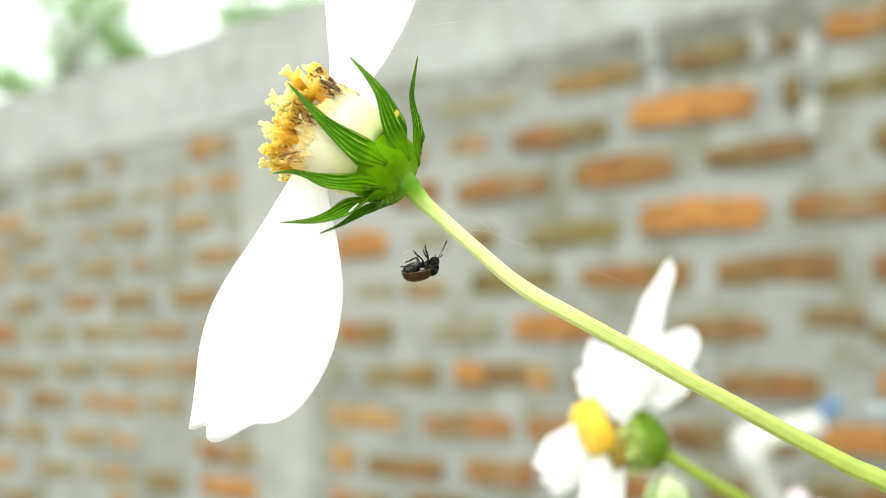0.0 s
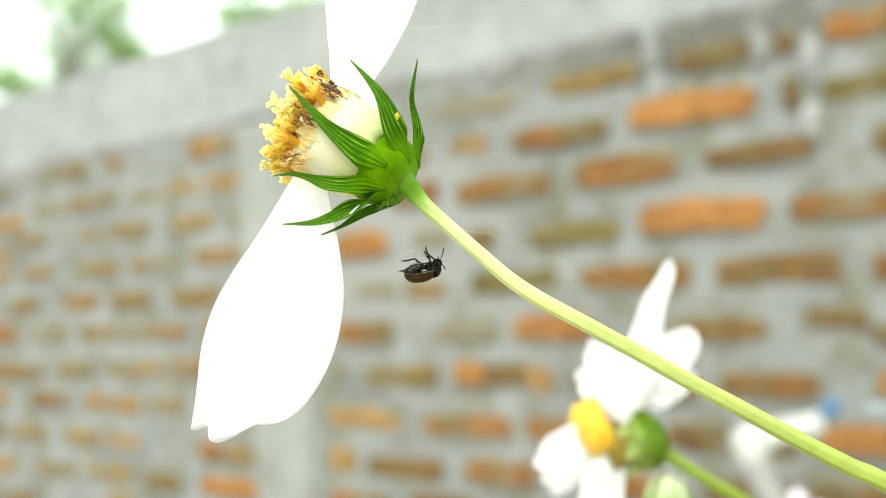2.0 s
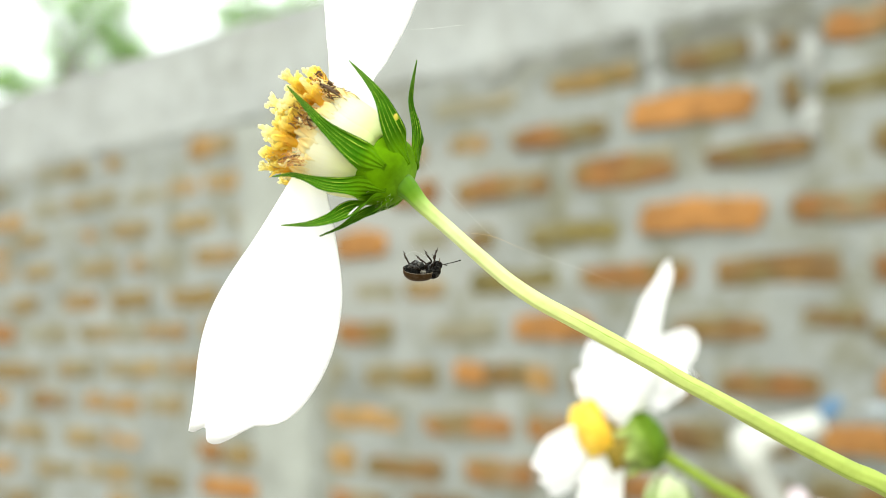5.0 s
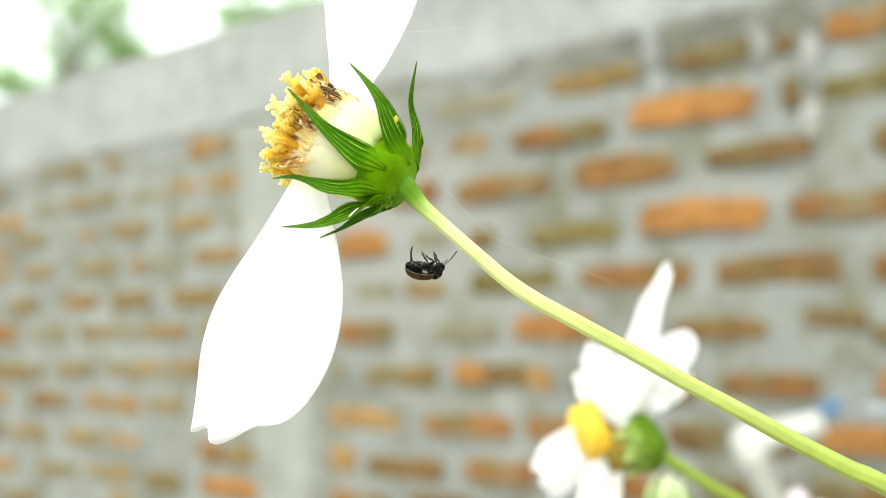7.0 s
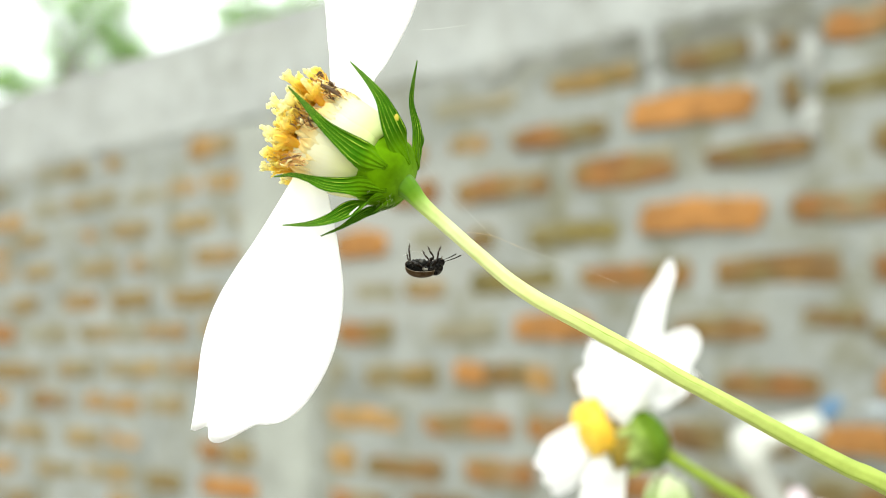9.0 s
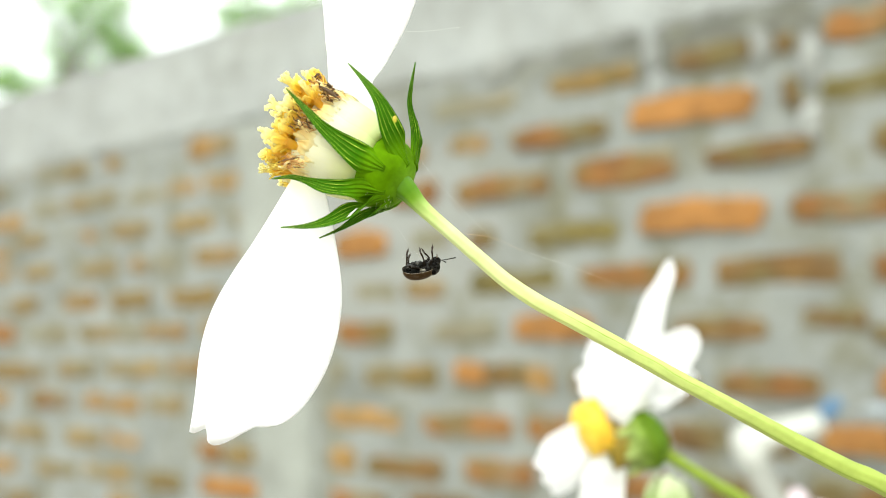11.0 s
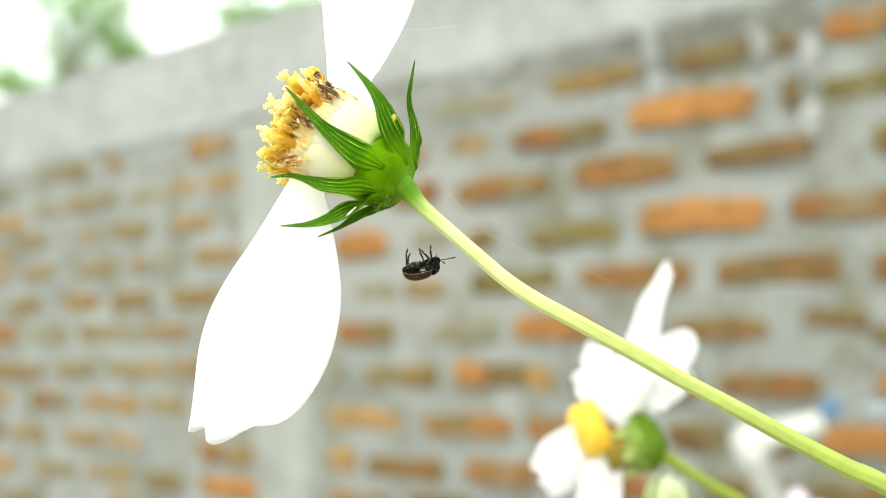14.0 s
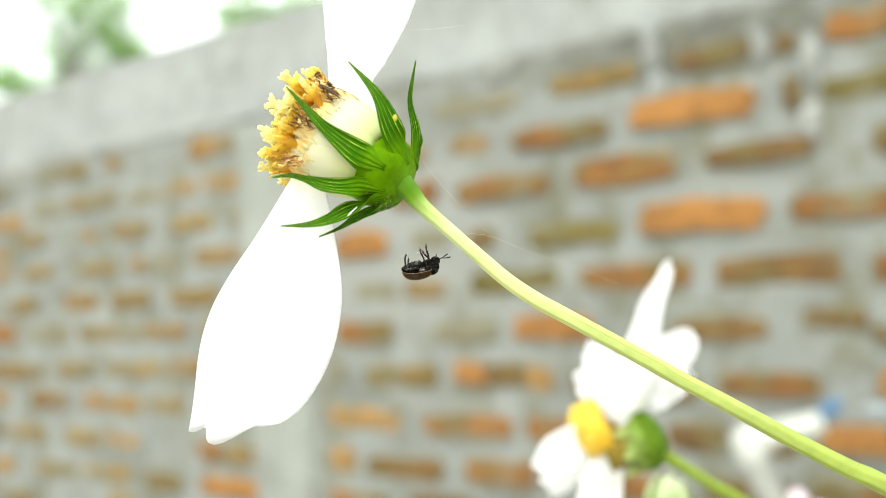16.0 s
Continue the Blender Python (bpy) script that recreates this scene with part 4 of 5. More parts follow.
FEELERS = {}
for sgn in (-1, 1):
    b = bmesh.new()
    z = 0.0
    for i in range(11):
        ln = 0.085 + 0.006 * i
        w = 0.009 + 0.0038 * i
        blob(b, (0.05 * math.sin(z * 2.2), 0, z + ln * 0.5), (w, w, ln * 0.58), segs=7, rings=6)
        z += ln
    FEELERS[sgn] = part("feeler", b, LEG, beetle, "segmented dark feeler")

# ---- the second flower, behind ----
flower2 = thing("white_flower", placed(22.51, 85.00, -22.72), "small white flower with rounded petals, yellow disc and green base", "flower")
AX2 = Vector((-0.88, -0.05, -0.30)).normalized()
b = bmesh.new()
tube(b, [(2.76, 0.00, -1.73), (6.21, 0.00, -3.80), (10.55, 0.50, -6.52), (15.63, 1.00, -9.70), (28.09, 2.00, -20.32), (43.72, 4.00, -53.85), (61.80, 8.00, -170.61), (62, 20, -500), (64, 24, -760)], [0.95, 0.72, 0.70, 0.75, 0.8, 0.9, 1.1, 1.7, 2.2], 12, 90)
part("stem", b, STALK, flower2, "green stem")
b = bmesh.new()
blob(b, (1.15, 0.00, -0.97), (3.7, 3.7, 3.3), AX2, 20, 14, 0.16, 4.0)
part("base", b, CALYX, flower2, "rounded green base, its lit left side painted paler")
for k in range(8):
    a = 2 * math.pi * k / 8
    e1 = AX2.cross(Vector((0, 1, 0))).normalized()
    e2 = AX2.cross(e1)
    out = e1 * math.cos(a) + e2 * math.sin(a)
    c = Vector((1.22, 0.00, -1.04))
    b = bmesh.new()
    blade(b, [c - AX2 * 2.0 + out * 2.2, c - AX2 * 0.3 + out * 3.2, c + AX2 * 1.5 + out * 3.35, c + AX2 * 3.2 + out * 3.5], [0.6, 0.9, 0.7, 0.1], AX2.cross(out), -0.2, 0.25, 6, 10, wave=0.3, seed=k * 2.1)
    part("sepal", b, CALYX, flower2)
c2 = Vector((-4.70, -0.50, 0.70))
b = bmesh.new()
lathe(b, c2 - AX2 * 1.5, AX2, [(0, 3.3), (0.9, 3.45), (1.9, 3.2), (2.8, 2.4), (3.4, 1.4), (3.6, 0.4)], 24)
part("disc", b, DISC, flower2, "domed yellow disc of tiny florets")
rng = random.Random(31)
e1 = AX2.cross(Vector((0, 1, 0))).normalized()
e2 = AX2.cross(e1)
b = bmesh.new()
for k in range(90):
    rad = 3.1 * math.sqrt((k + 0.5) / 90)
    out = e1 * math.cos(k * 2.39996) + e2 * math.sin(k * 2.39996)
    p = c2 + AX2 * (0.3 + 1.6 * (1 - (rad / 3.3) ** 2)) + out * rad
    blob(b, p, (0.30, 0.30, 0.75), (AX2 + out * 0.25 * rad / 3.1).normalized(), 6, 5, 0.2, k)
tagged(part("floret", b, DISC, flower2, "packed yellow florets"), kind="stuff")
b = bmesh.new()
lathe(b, (0.3, 0.0, -0.6), AX2, [(-1.0, 2.2), (0.4, 2.9), (1.8, 2.8), (3.8, 3.2)], 20)
part("gap_ring", b, GAP_SHADE, flower2, "olive brown ring, coloured as the shaded gap under the disc")


def second_petal(spine, widths, side):
    b = bmesh.new()
    turn = spine[0][0] * 3.0
    blade(b, spine, [w * 0.94 for w in widths], side, 0.10, 0.14, 20, 26, lambda u: 0.75 * math.sin(u * 6.0 + turn) - 0.5, 0.16, spine[0][0], 0.32)
    part("petal", b, PETAL, flower2, "broad white petal with a rounded tip")


second_petal([(0.08, -1.00, 3.68), (0.96, -1.00, 8.46), (2.05, -0.80, 13.21), (2.82, -0.50, 16.06), (4.22, -0.20, 18.65), (5.25, 0.40, 21.12)], [1.8, 2.7, 1.95, 1.6, 1.2, 1.45], (0.95, 0.2, 0.25))
second_petal([(0.48, 0.50, 2.99), (3.20, 0.30, 7.20), (5.04, 0.20, 9.29), (6.65, 0.30, 10.75), (8.15, 0.60, 12.20)], [1.8, 3.1, 3.1, 2.5, 2.3], (0.70, 0.15, -0.68))
second_petal([(-0.08, 1.00, 4.62), (2.77, 1.20, 5.28), (4.93, 1.40, 5.80), (6.72, 1.50, 6.13), (8.58, 1.60, 6.47)], [1.8, 2.7, 3, 2.4, 2.4], (0.15, 0.2, -0.95))
second_petal([(-0.37, -1.40, 2.41), (-1.91, -1.60, 5.51), (-3.22, -1.40, 7.84), (-4.06, -1.20, 9.51), (-4.79, -0.80, 11.29)], [2, 2.9, 2.8, 2.1, 2.1], (0.88, 0.1, 0.45))
second_petal([(-0.84, -0.60, 2.90), (-2.85, -0.40, 4.92), (-4.14, 0.00, 5.87), (-5.14, 0.20, 6.38), (-6.48, 0.40, 6.97)], [1.5, 2.5, 2.5, 2.2, 2.2], (0.4, 0.2, 0.85))
second_petal([(-1.15, -1.80, 7.24), (-1.27, -2.00, 5.25), (-1.34, -2.00, 3.77), (-1.45, -1.90, 2.67), (-1.63, -1.80, 1.36)], [2.4, 2.3, 2, 1.5, 1.5], (0.98, 0.1, 0.1))
second_petal([(4.39, 0.80, 7.45), (4.25, 0.80, 5.71), (4.12, 0.80, 4.53), (3.91, 0.80, 3.55), (3.70, 0.80, 2.43)], [2.2, 2.3, 2.1, 1.6, 1.6], (0.98, 0.1, 0.1))
second_petal([(-4.83, -1.60, 0.09), (-6.94, -2.00, -0.48), (-8.60, -2.20, -1.75), (-10.00, -2.10, -2.70), (-11.85, -1.80, -3.40)], [1.4, 2.3, 2.6, 2.3, 2.3], (0.35, 0.1, 0.93))
second_petal([(-5.04, -1.00, -0.76), (-6.78, -1.20, -2.40), (-8.15, -1.20, -4.44), (-8.79, -1.00, -5.74), (-9.45, -0.80, -7.31)], [1.2, 2.6, 3.1, 2.7, 2.7], (0.85, 0.1, 0.45))
second_petal([(-3.18, -1.80, -1.88), (-3.45, -2.10, -4.15), (-3.81, -2.20, -6.68), (-4.04, -2.00, -9.24), (-4.15, -1.60, -11.43)], [1.5, 2.6, 2.9, 2.8, 2.8], (0.98, 0.1, 0.1))

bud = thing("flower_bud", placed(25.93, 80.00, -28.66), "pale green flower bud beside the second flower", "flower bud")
b = bmesh.new()
blob(b, (0, 0, -0.6), (2.5, 2.4, 3.0), (0.15, 0, 1), 18, 12, 0.12, 1.0)
part("bud_body", b, BUD, bud)
for k in range(6):
    a = 2 * math.pi * k / 6
    o = Vector((math.cos(a), math.sin(a), 0))
    b = bmesh.new()
    blade(b, [o * 1.2 + Vector((0, 0, -3.2)), o * 2.5 + Vector((0, 0, -1.2)), o * 2.5 + Vector((0, 0, 0.6)), o * 1.6 + Vector((0, 0, 2.6))], [0.7, 1.1, 0.9, 0.1], Vector((0, 0, 1)).cross(o), -0.2, 0.2, 6, 10)
    part("bud_sepal", b, BUD, bud)
b = bmesh.new()
tube(b, [(0, 0, -3), (1.5, 0.5, -12), (6, 3, -60), (18, 8, -300), (22, 10, -730)], [0.7, 0.7, 0.9, 1.4, 2.0], 10, 40)
part("bud_stem", b, STALK, bud)

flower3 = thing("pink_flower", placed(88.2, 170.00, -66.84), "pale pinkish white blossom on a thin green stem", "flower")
for k in range(5):
    a = 2 * math.pi * k / 5 + 0.4
    o = Vector((math.cos(a), 0.3 * math.sin(a), math.sin(a)))
    b = bmesh.new()
    blade(b, [o * 0.6, o * 3.0, o * 5.5, o * 7.5], [0.6, 2.0, 2.6, 1.0], o.cross(Vector((0, 1, 0))), 0.2, 0.2, 8, 12, wave=0.2, seed=k)
    part("petal", b, PINK, flower3)
b = bmesh.new()
blob(b, (0, -0.3, 0), (1.3, 1.0, 1.3), (0, -1, 0), 12, 8, 0.2)
part("disc", b, DISC, flower3)
b = bmesh.new()
tube(b, [(0, 0.5, 0), (1, 1.5, -20), (6, 4, -120), (14, 8, -400), (18, 10, -720)], [0.7, 0.8, 1.0, 1.6, 2.2], 10, 40)
part("stem", b, STALK, flower3)

# ---- bricks ----
rng = random.Random(7)


def brick_mesh(code, r):
    """A worn brick face with chamfered, uneven edges, one unit long; the face is at y = 0."""
    b = bmesh.new()
    rows = []
    for y, inset in ((0.05, 0.0), (0.004, 0.0), (0.0, 0.006)):
        ring = []
        for x, z in ((-0.1, -0.013), (-0.088, -0.0245), (0.0, -0.027), (0.09, -0.0245), (0.1, -0.012), (0.1, 0.013), (0.088, 0.0245), (0.0, 0.027), (-0.09, 0.0245), (-0.1, 0.012)):
            ring.append(b.verts.new((x - math.copysign(inset, x) * (x != 0) + r.uniform(-1, 1) * 0.006, y - (0.0025 if inset else 0) * r.random(), z - math.copysign(inset, z) * (abs(z) > 0.02) + r.uniform(-1, 1) * 0.0055)))
        rows.append(ring)
    for k in range(2):
        for j in range(10):
            i = (j + 1) % 10
            b.faces.new((rows[k][i], rows[k][j], rows[k + 1][j], rows[k + 1][i]))
    f = rows[2]
    for q in ((0, 1, 8, 9), (1, 2, 7, 8), (2, 3, 6, 7), (3, 4, 5, 6)):
        b.faces.new([f[i] for i in q])
    bmesh.ops.recalc_face_normals(b, faces=b.faces)
    return meshed("brick", b, BRICKS[code], False)


KINDS = {c: [brick_mesh(c, rng) for _ in range(4)] for c in BRICKS}


# how far each kind stands out of the mortar
PROUD = {"O": 0.008, "R": 0.004, "B": 0.002}


def lay(along, height, length, thick, code):
    ob = new("brick", rng.choice(KINDS[code]))
    ob.parent = wall
    ob.matrix_local = Matrix.LocRotScale((along, rng.uniform(-0.004, 0.002) - PROUD.get(code, 0.0), height), Euler((0, rng.uniform(-0.014, 0.014), 0)), (length / 0.2, 1, thick / 0.052 * (0.88 if code == "O" else 0.97)))


def course(row, bricks):
    """One course: bricks as along, height over the eye, length, thickness and kind; plain ones fill what stays hidden."""
    taken = [(PIL0 - 0.012, PIL1 + 0.012)]
    for along, height, length, thick, code in bricks:
        lay(along, height, length, thick, code)
        taken.append((along - length / 2, along + length / 2))
    taken += [(S0 - 1, S0), (S1, S1 + 1)]
    taken.sort()
    for (_, a), (e, _) in zip(taken, taken[1:]):
        # a wide gap takes whole bricks with their joints
        count = int((e - a - 0.03) / 0.225)
        if count < 1 or (count == 1 and -0.9 < a < 1.6):
            continue
        step = (e - a - 0.03) / count
        for k in range(count):
            lay(a + 0.015 + step * (k + 0.5), 0.322 - COURSE * row + rng.uniform(-0.004, 0.004), step - 0.035 + rng.uniform(-0.012, 0.006), rng.uniform(0.046, 0.052), rng.choice("RBTTSP"))


# the courses from the band down
course(0, [(-0.741, 0.326, 0.106, 0.050, "R"), (-0.636, 0.316, 0.029, 0.032, "B"), (-0.527, 0.318, 0.123, 0.044, "B"), (-0.328, 0.318, 0.168, 0.044, "T"), (-0.089, 0.312, 0.184, 0.039, "P"), (0.631, 0.340, 0.152, 0.061, "S"), (1.006, 0.348, 0.083, 0.049, "S"), (1.188, 0.348, 0.157, 0.045, "L"), (1.386, 0.360, 0.186, 0.047, "P")])
course(1, [(-0.746, 0.232, 0.135, 0.042, "G"), (-0.640, 0.237, 0.024, 0.048, "B"), (-0.490, 0.237, 0.197, 0.058, "O"), (-0.256, 0.230, 0.184, 0.043, "R"), (-0.072, 0.238, 0.084, 0.042, "S"), (0.069, 0.236, 0.085, 0.044, "S"), (0.600, 0.248, 0.115, 0.055, "S"), (0.737, 0.248, 0.101, 0.048, "S"), (0.883, 0.243, 0.133, 0.041, "P"), (1.101, 0.253, 0.215, 0.047, "L"), (1.311, 0.251, 0.152, 0.046, "P")])
course(2, [(-0.792, 0.149, 0.099, 0.045, "R"), (-0.584, 0.150, 0.160, 0.040, "B"), (-0.371, 0.152, 0.183, 0.057, "R"), (-0.136, 0.146, 0.193, 0.048, "R"), (0.060, 0.156, 0.115, 0.051, "R"), (0.545, 0.152, 0.063, 0.046, "P"), (0.715, 0.156, 0.162, 0.045, "L"), (0.953, 0.161, 0.159, 0.042, "L"), (1.137, 0.162, 0.106, 0.044, "S"), (1.395, 0.170, 0.155, 0.047, "L")])
course(3, [(-0.712, 0.055, 0.179, 0.047, "R"), (-0.492, 0.057, 0.196, 0.062, "O"), (-0.265, 0.048, 0.169, 0.047, "G"), (-0.087, 0.052, 0.061, 0.046, "B"), (0.030, 0.063, 0.085, 0.041, "P"), (0.200, 0.064, 0.130, 0.058, "O"), (0.629, 0.070, 0.162, 0.049, "S"), (0.819, 0.063, 0.090, 0.041, "P"), (0.914, 0.065, 0.065, 0.042, "S"), (1.093, 0.065, 0.171, 0.047, "L"), (1.366, 0.073, 0.161, 0.043, "L"), (1.583, 0.080, 0.156, 0.049, "S")])
course(4, [(-0.787, -0.044, 0.119, 0.046, "R"), (-0.599, -0.037, 0.188, 0.050, "B"), (-0.372, -0.036, 0.197, 0.047, "R"), (-0.146, -0.033, 0.187, 0.049, "G"), (0.049, -0.037, 0.091, 0.046, "S"), (0.170, -0.038, 0.102, 0.043, "P"), (0.723, -0.028, 0.178, 0.051, "T"), (0.959, -0.024, 0.157, 0.051, "T"), (1.177, -0.023, 0.150, 0.057, "S"), (1.447, -0.023, 0.135, 0.051, "T"), (1.637, -0.032, 0.134, 0.053, "P")])
course(5, [(-0.754, -0.142, 0.066, 0.028, "B"), (-0.672, -0.115, 0.090, 0.036, "B"), (-0.506, -0.130, 0.150, 0.044, "B"), (-0.218, -0.123, 0.149, 0.054, "O"), (-0.037, -0.126, 0.143, 0.042, "P"), (0.206, -0.124, 0.150, 0.051, "R"), (0.633, -0.110, 0.149, 0.047, "T"), (0.832, -0.110, 0.148, 0.046, "S"), (0.970, -0.112, 0.115, 0.042, "P"), (1.114, -0.111, 0.159, 0.050, "L"), (1.337, -0.111, 0.205, 0.046, "P"), (1.607, -0.105, 0.207, 0.060, "O")])
course(6, [(-0.773, -0.216, 0.097, 0.046, "O"), (-0.570, -0.220, 0.152, 0.043, "R"), (-0.417, -0.229, 0.101, 0.044, "R"), (-0.287, -0.220, 0.083, 0.046, "R"), (-0.184, -0.217, 0.054, 0.048, "S"), (-0.118, -0.209, 0.080, 0.047, "B"), (-0.042, -0.208, 0.067, 0.051, "O"), (0.123, -0.217, 0.186, 0.054, "T"), (0.283, -0.209, 0.044, 0.049, "P"), (0.724, -0.206, 0.185, 0.051, "S"), (0.959, -0.209, 0.237, 0.045, "L"), (1.218, -0.212, 0.154, 0.048, "L"), (1.521, -0.221, 0.337, 0.055, "T")])
course(7, [(-0.704, -0.304, 0.129, 0.051, "O"), (-0.569, -0.316, 0.077, 0.041, "B"), (-0.458, -0.311, 0.099, 0.047, "B"), (-0.196, -0.309, 0.085, 0.046, "R"), (-0.025, -0.311, 0.195, 0.050, "R"), (0.220, -0.308, 0.191, 0.051, "S"), (0.851, -0.301, 0.133, 0.047, "L"), (1.066, -0.304, 0.238, 0.052, "S"), (1.347, -0.300, 0.190, 0.056, "R"), (1.663, -0.302, 0.198, 0.053, "S")])
course(8, [(-0.686, -0.383, 0.140, 0.044, "B"), (-0.529, -0.394, 0.127, 0.046, "B"), (-0.367, -0.401, 0.106, 0.047, "R"), (-0.089, -0.396, 0.147, 0.052, "R"), (0.128, -0.406, 0.192, 0.047, "B"), (0.286, -0.401, 0.071, 0.059, "S"), (0.587, -0.409, 0.105, 0.051, "T"), (0.689, -0.407, 0.084, 0.053, "R"), (1.030, -0.397, 0.127, 0.052, "S"), (1.196, -0.403, 0.151, 0.054, "L"), (1.462, -0.403, 0.186, 0.054, "L")])
course(9, [(0.042, -0.473, 0.170, 0.050, "B"), (0.251, -0.488, 0.141, 0.051, "R"), (0.631, -0.492, 0.198, 0.052, "O"), (0.870, -0.498, 0.138, 0.053, "T"), (1.100, -0.494, 0.205, 0.050, "L"), (1.331, -0.501, 0.202, 0.049, "L"), (1.643, -0.507, 0.211, 0.053, "S")])
course(10, [(1.038, -0.563, 0.116, 0.049, "S"), (1.524, -0.603, 0.161, 0.051, "T")])
course(11, [])


def motions():
    # the flower sways and nods a little: seconds, place before the lens in millimetres, lean in degrees
    sway = [(0, -2.232, 40.605, 3.923, 0.093), (0.5, -2.279, 40.551, 3.891, 0.063), (1, -2.232, 40.579, 3.906, 0.125), (1.5, -2.281, 40.637, 3.840, 0.130), (2, -2.238, 40.904, 3.836, 0.012), (2.5, -2.301, 40.813, 3.789, 0.115),
        (3, -2.294, 40.738, 3.770, 0.073), (3.5, -2.294, 40.768, 3.818, 0.044), (4, -2.316, 40.722, 3.775, 0.141), (6.5, -2.265, 40.993, 3.738, 0.106), (7, -2.300, 41.033, 3.700, 0.000), (7.5, -2.337, 40.961, 3.718, -0.032),
        (8, -2.282, 40.907, 3.819, 0.064), (8.5, -2.335, 40.888, 3.776, 0.042), (9, -2.272, 41.025, 3.783, 0.053), (11.5, -2.373, 40.978, 3.663, -0.065), (12, -2.317, 40.998, 3.742, 0.066), (12.5, -2.344, 40.870, 3.785, 0.060),
        (13, -2.356, 40.755, 3.791, -0.014), (13.5, -2.313, 40.732, 3.823, 0.039), (14, -2.395, 40.854, 3.750, -0.048), (14.5, -2.351, 40.828, 3.754, -0.039), (15, -2.393, 40.755, 3.734, 0.050), (15.5, -2.401, 40.688, 3.756, -0.022),
        (16, -2.346, 40.876, 3.740, 0.007)]
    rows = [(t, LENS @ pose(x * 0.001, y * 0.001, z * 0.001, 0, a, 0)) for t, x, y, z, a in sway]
    walk(flower, rows)
    walk(silk, rows)
    # the second flower trembles
    tremble = [(0, 0.318, 0.318), (0.5, 0.104, 0.214), (1, 0.421, 0.421), (1.5, 0.525, 0.532), (2, 0.318, 0.318), (2.5, 0.104, 0.318), (3, 0.214, 0.318), (3.5, 0.214, 0.318),
        (4, 0.214, 0.318), (6.5, 0.000, -0.000), (7, 0.000, -0.000), (7.5, 0.214, 0.214), (8, -0.104, -0.104), (8.5, 0.214, 0.214), (9, 0.421, 0.318), (11.5, 0.318, 0.318),
        (12, 0.104, 0.104), (12.5, -0.104, -0.000), (13, 0.214, 0.214), (13.5, 0.104, 0.104), (14, 0.000, 0.104), (14.5, 0.214, 0.318), (15, 0.104, 0.214), (15.5, 0.104, 0.214),
        (16, 0.104, 0.214)]
    home = flower2.matrix_world.copy()
    walk(flower2, [(t, home @ Matrix.Translation((x * 0.001, 0, z * 0.001))) for t, x, z in tremble])
    # the beetle rocks: seconds, place in millimetres, head up and belly towards the lens in degrees
    rock = [(0, -1.300, -1.244, 11, 12), (0.5, -1.222, -1.244, 8, 12), (1, -1.189, -1.189, 12, 12), (1.5, -1.222, -1.278, 10, 12), (2, -1.167, -1.322, 9, 12), (2.5, -1.222, -1.356, 11, 12),
        (3, -1.222, -1.367, 13, 12), (3.5, -1.200, -1.356, 10, 12), (4, -1.289, -1.356, 7, 14), (6.5, -1.078, -1.189, -9, 30), (7, -1.100, -1.244, -9, 30), (7.5, -1.133, -1.244, -7, 30),
        (8, -1.078, -1.133, -8, 32), (8.5, -1.156, -1.167, 0, 30), (9, -1.089, -1.078, -2, 30), (11.5, -1.267, -1.189, 10, 25), (12, -1.244, -1.144, 10, 25), (12.5, -1.222, -1.111, 10, 25),
        (13, -1.222, -1.111, 10, 25), (13.5, -1.222, -1.100, 10, 25), (14, -1.256, -1.189, 10, 25), (14.5, -1.244, -1.156, 10, 25), (15, -1.289, -1.156, 10, 25), (15.5, -1.333, -1.156, 9, 25),
        (16, -1.289, -1.167, 9, 25)]
    spin = {t: pose(0, 0, 0, roll, -tilt, 0).to_3x3() for t, x, z, tilt, roll in rock}
    walk(beetle, [(t, LENS @ pose(x * 0.001, 0.04103, z * 0.001, roll, -tilt, 0)) for t, x, z, tilt, roll in rock])
    # where each foot and feeler tip goes, from the beetle's middle: seconds, along, up
    hind_near = [(0, -1.19, 0.17), (0.5, -1.13, 0.26), (1, -1.06, 0.22), (1.5, -0.97, 0.26), (2, -1.36, -0.03), (2.5, -1.08, 0.17), (3, -0.86, 0.29),
        (3.5, -1.43, -0.17), (4, -1.40, 0.33), (6.5, -0.63, 1.39), (7, -0.76, 1.41), (7.5, -0.80, 1.37), (8, -0.66, 1.48), (8.5, -0.69, 1.42),
        (9, -0.93, 1.33), (11.5, -0.83, 1.17), (12, -0.84, 1.18), (12.5, -0.86, 1.20), (13, -0.86, 1.21), (13.5, -0.86, 1.21), (14, -0.88, 1.20),
        (14.5, -0.89, 1.13), (15, -0.90, 1.13), (15.5, -0.93, 0.99), (16, -0.93, 0.89)]
    hind_far = [(0, -0.97, 0.41), (0.5, -1.13, 0.56), (1, -1.39, 0.50), (1.5, -1.24, 0.59), (2, -1.30, 0.56), (2.5, -1.19, 0.59), (3, -1.13, 0.12),
        (3.5, -1.49, 0.19), (4, -1.18, 0.03), (6.5, -0.94, 0.56), (7, -0.81, 0.72), (7.5, -0.98, 0.67), (8, -1.00, 0.86), (8.5, -1.00, 0.81),
        (9, -1.13, 0.78), (11.5, -0.72, 0.92), (12, -0.73, 0.93), (12.5, -0.74, 0.96), (13, -0.74, 0.97), (13.5, -0.74, 0.97), (14, -0.77, 0.96),
        (14.5, -0.78, 0.89), (15, -0.79, 0.89), (15.5, -0.82, 0.74), (16, -0.82, 0.64)]
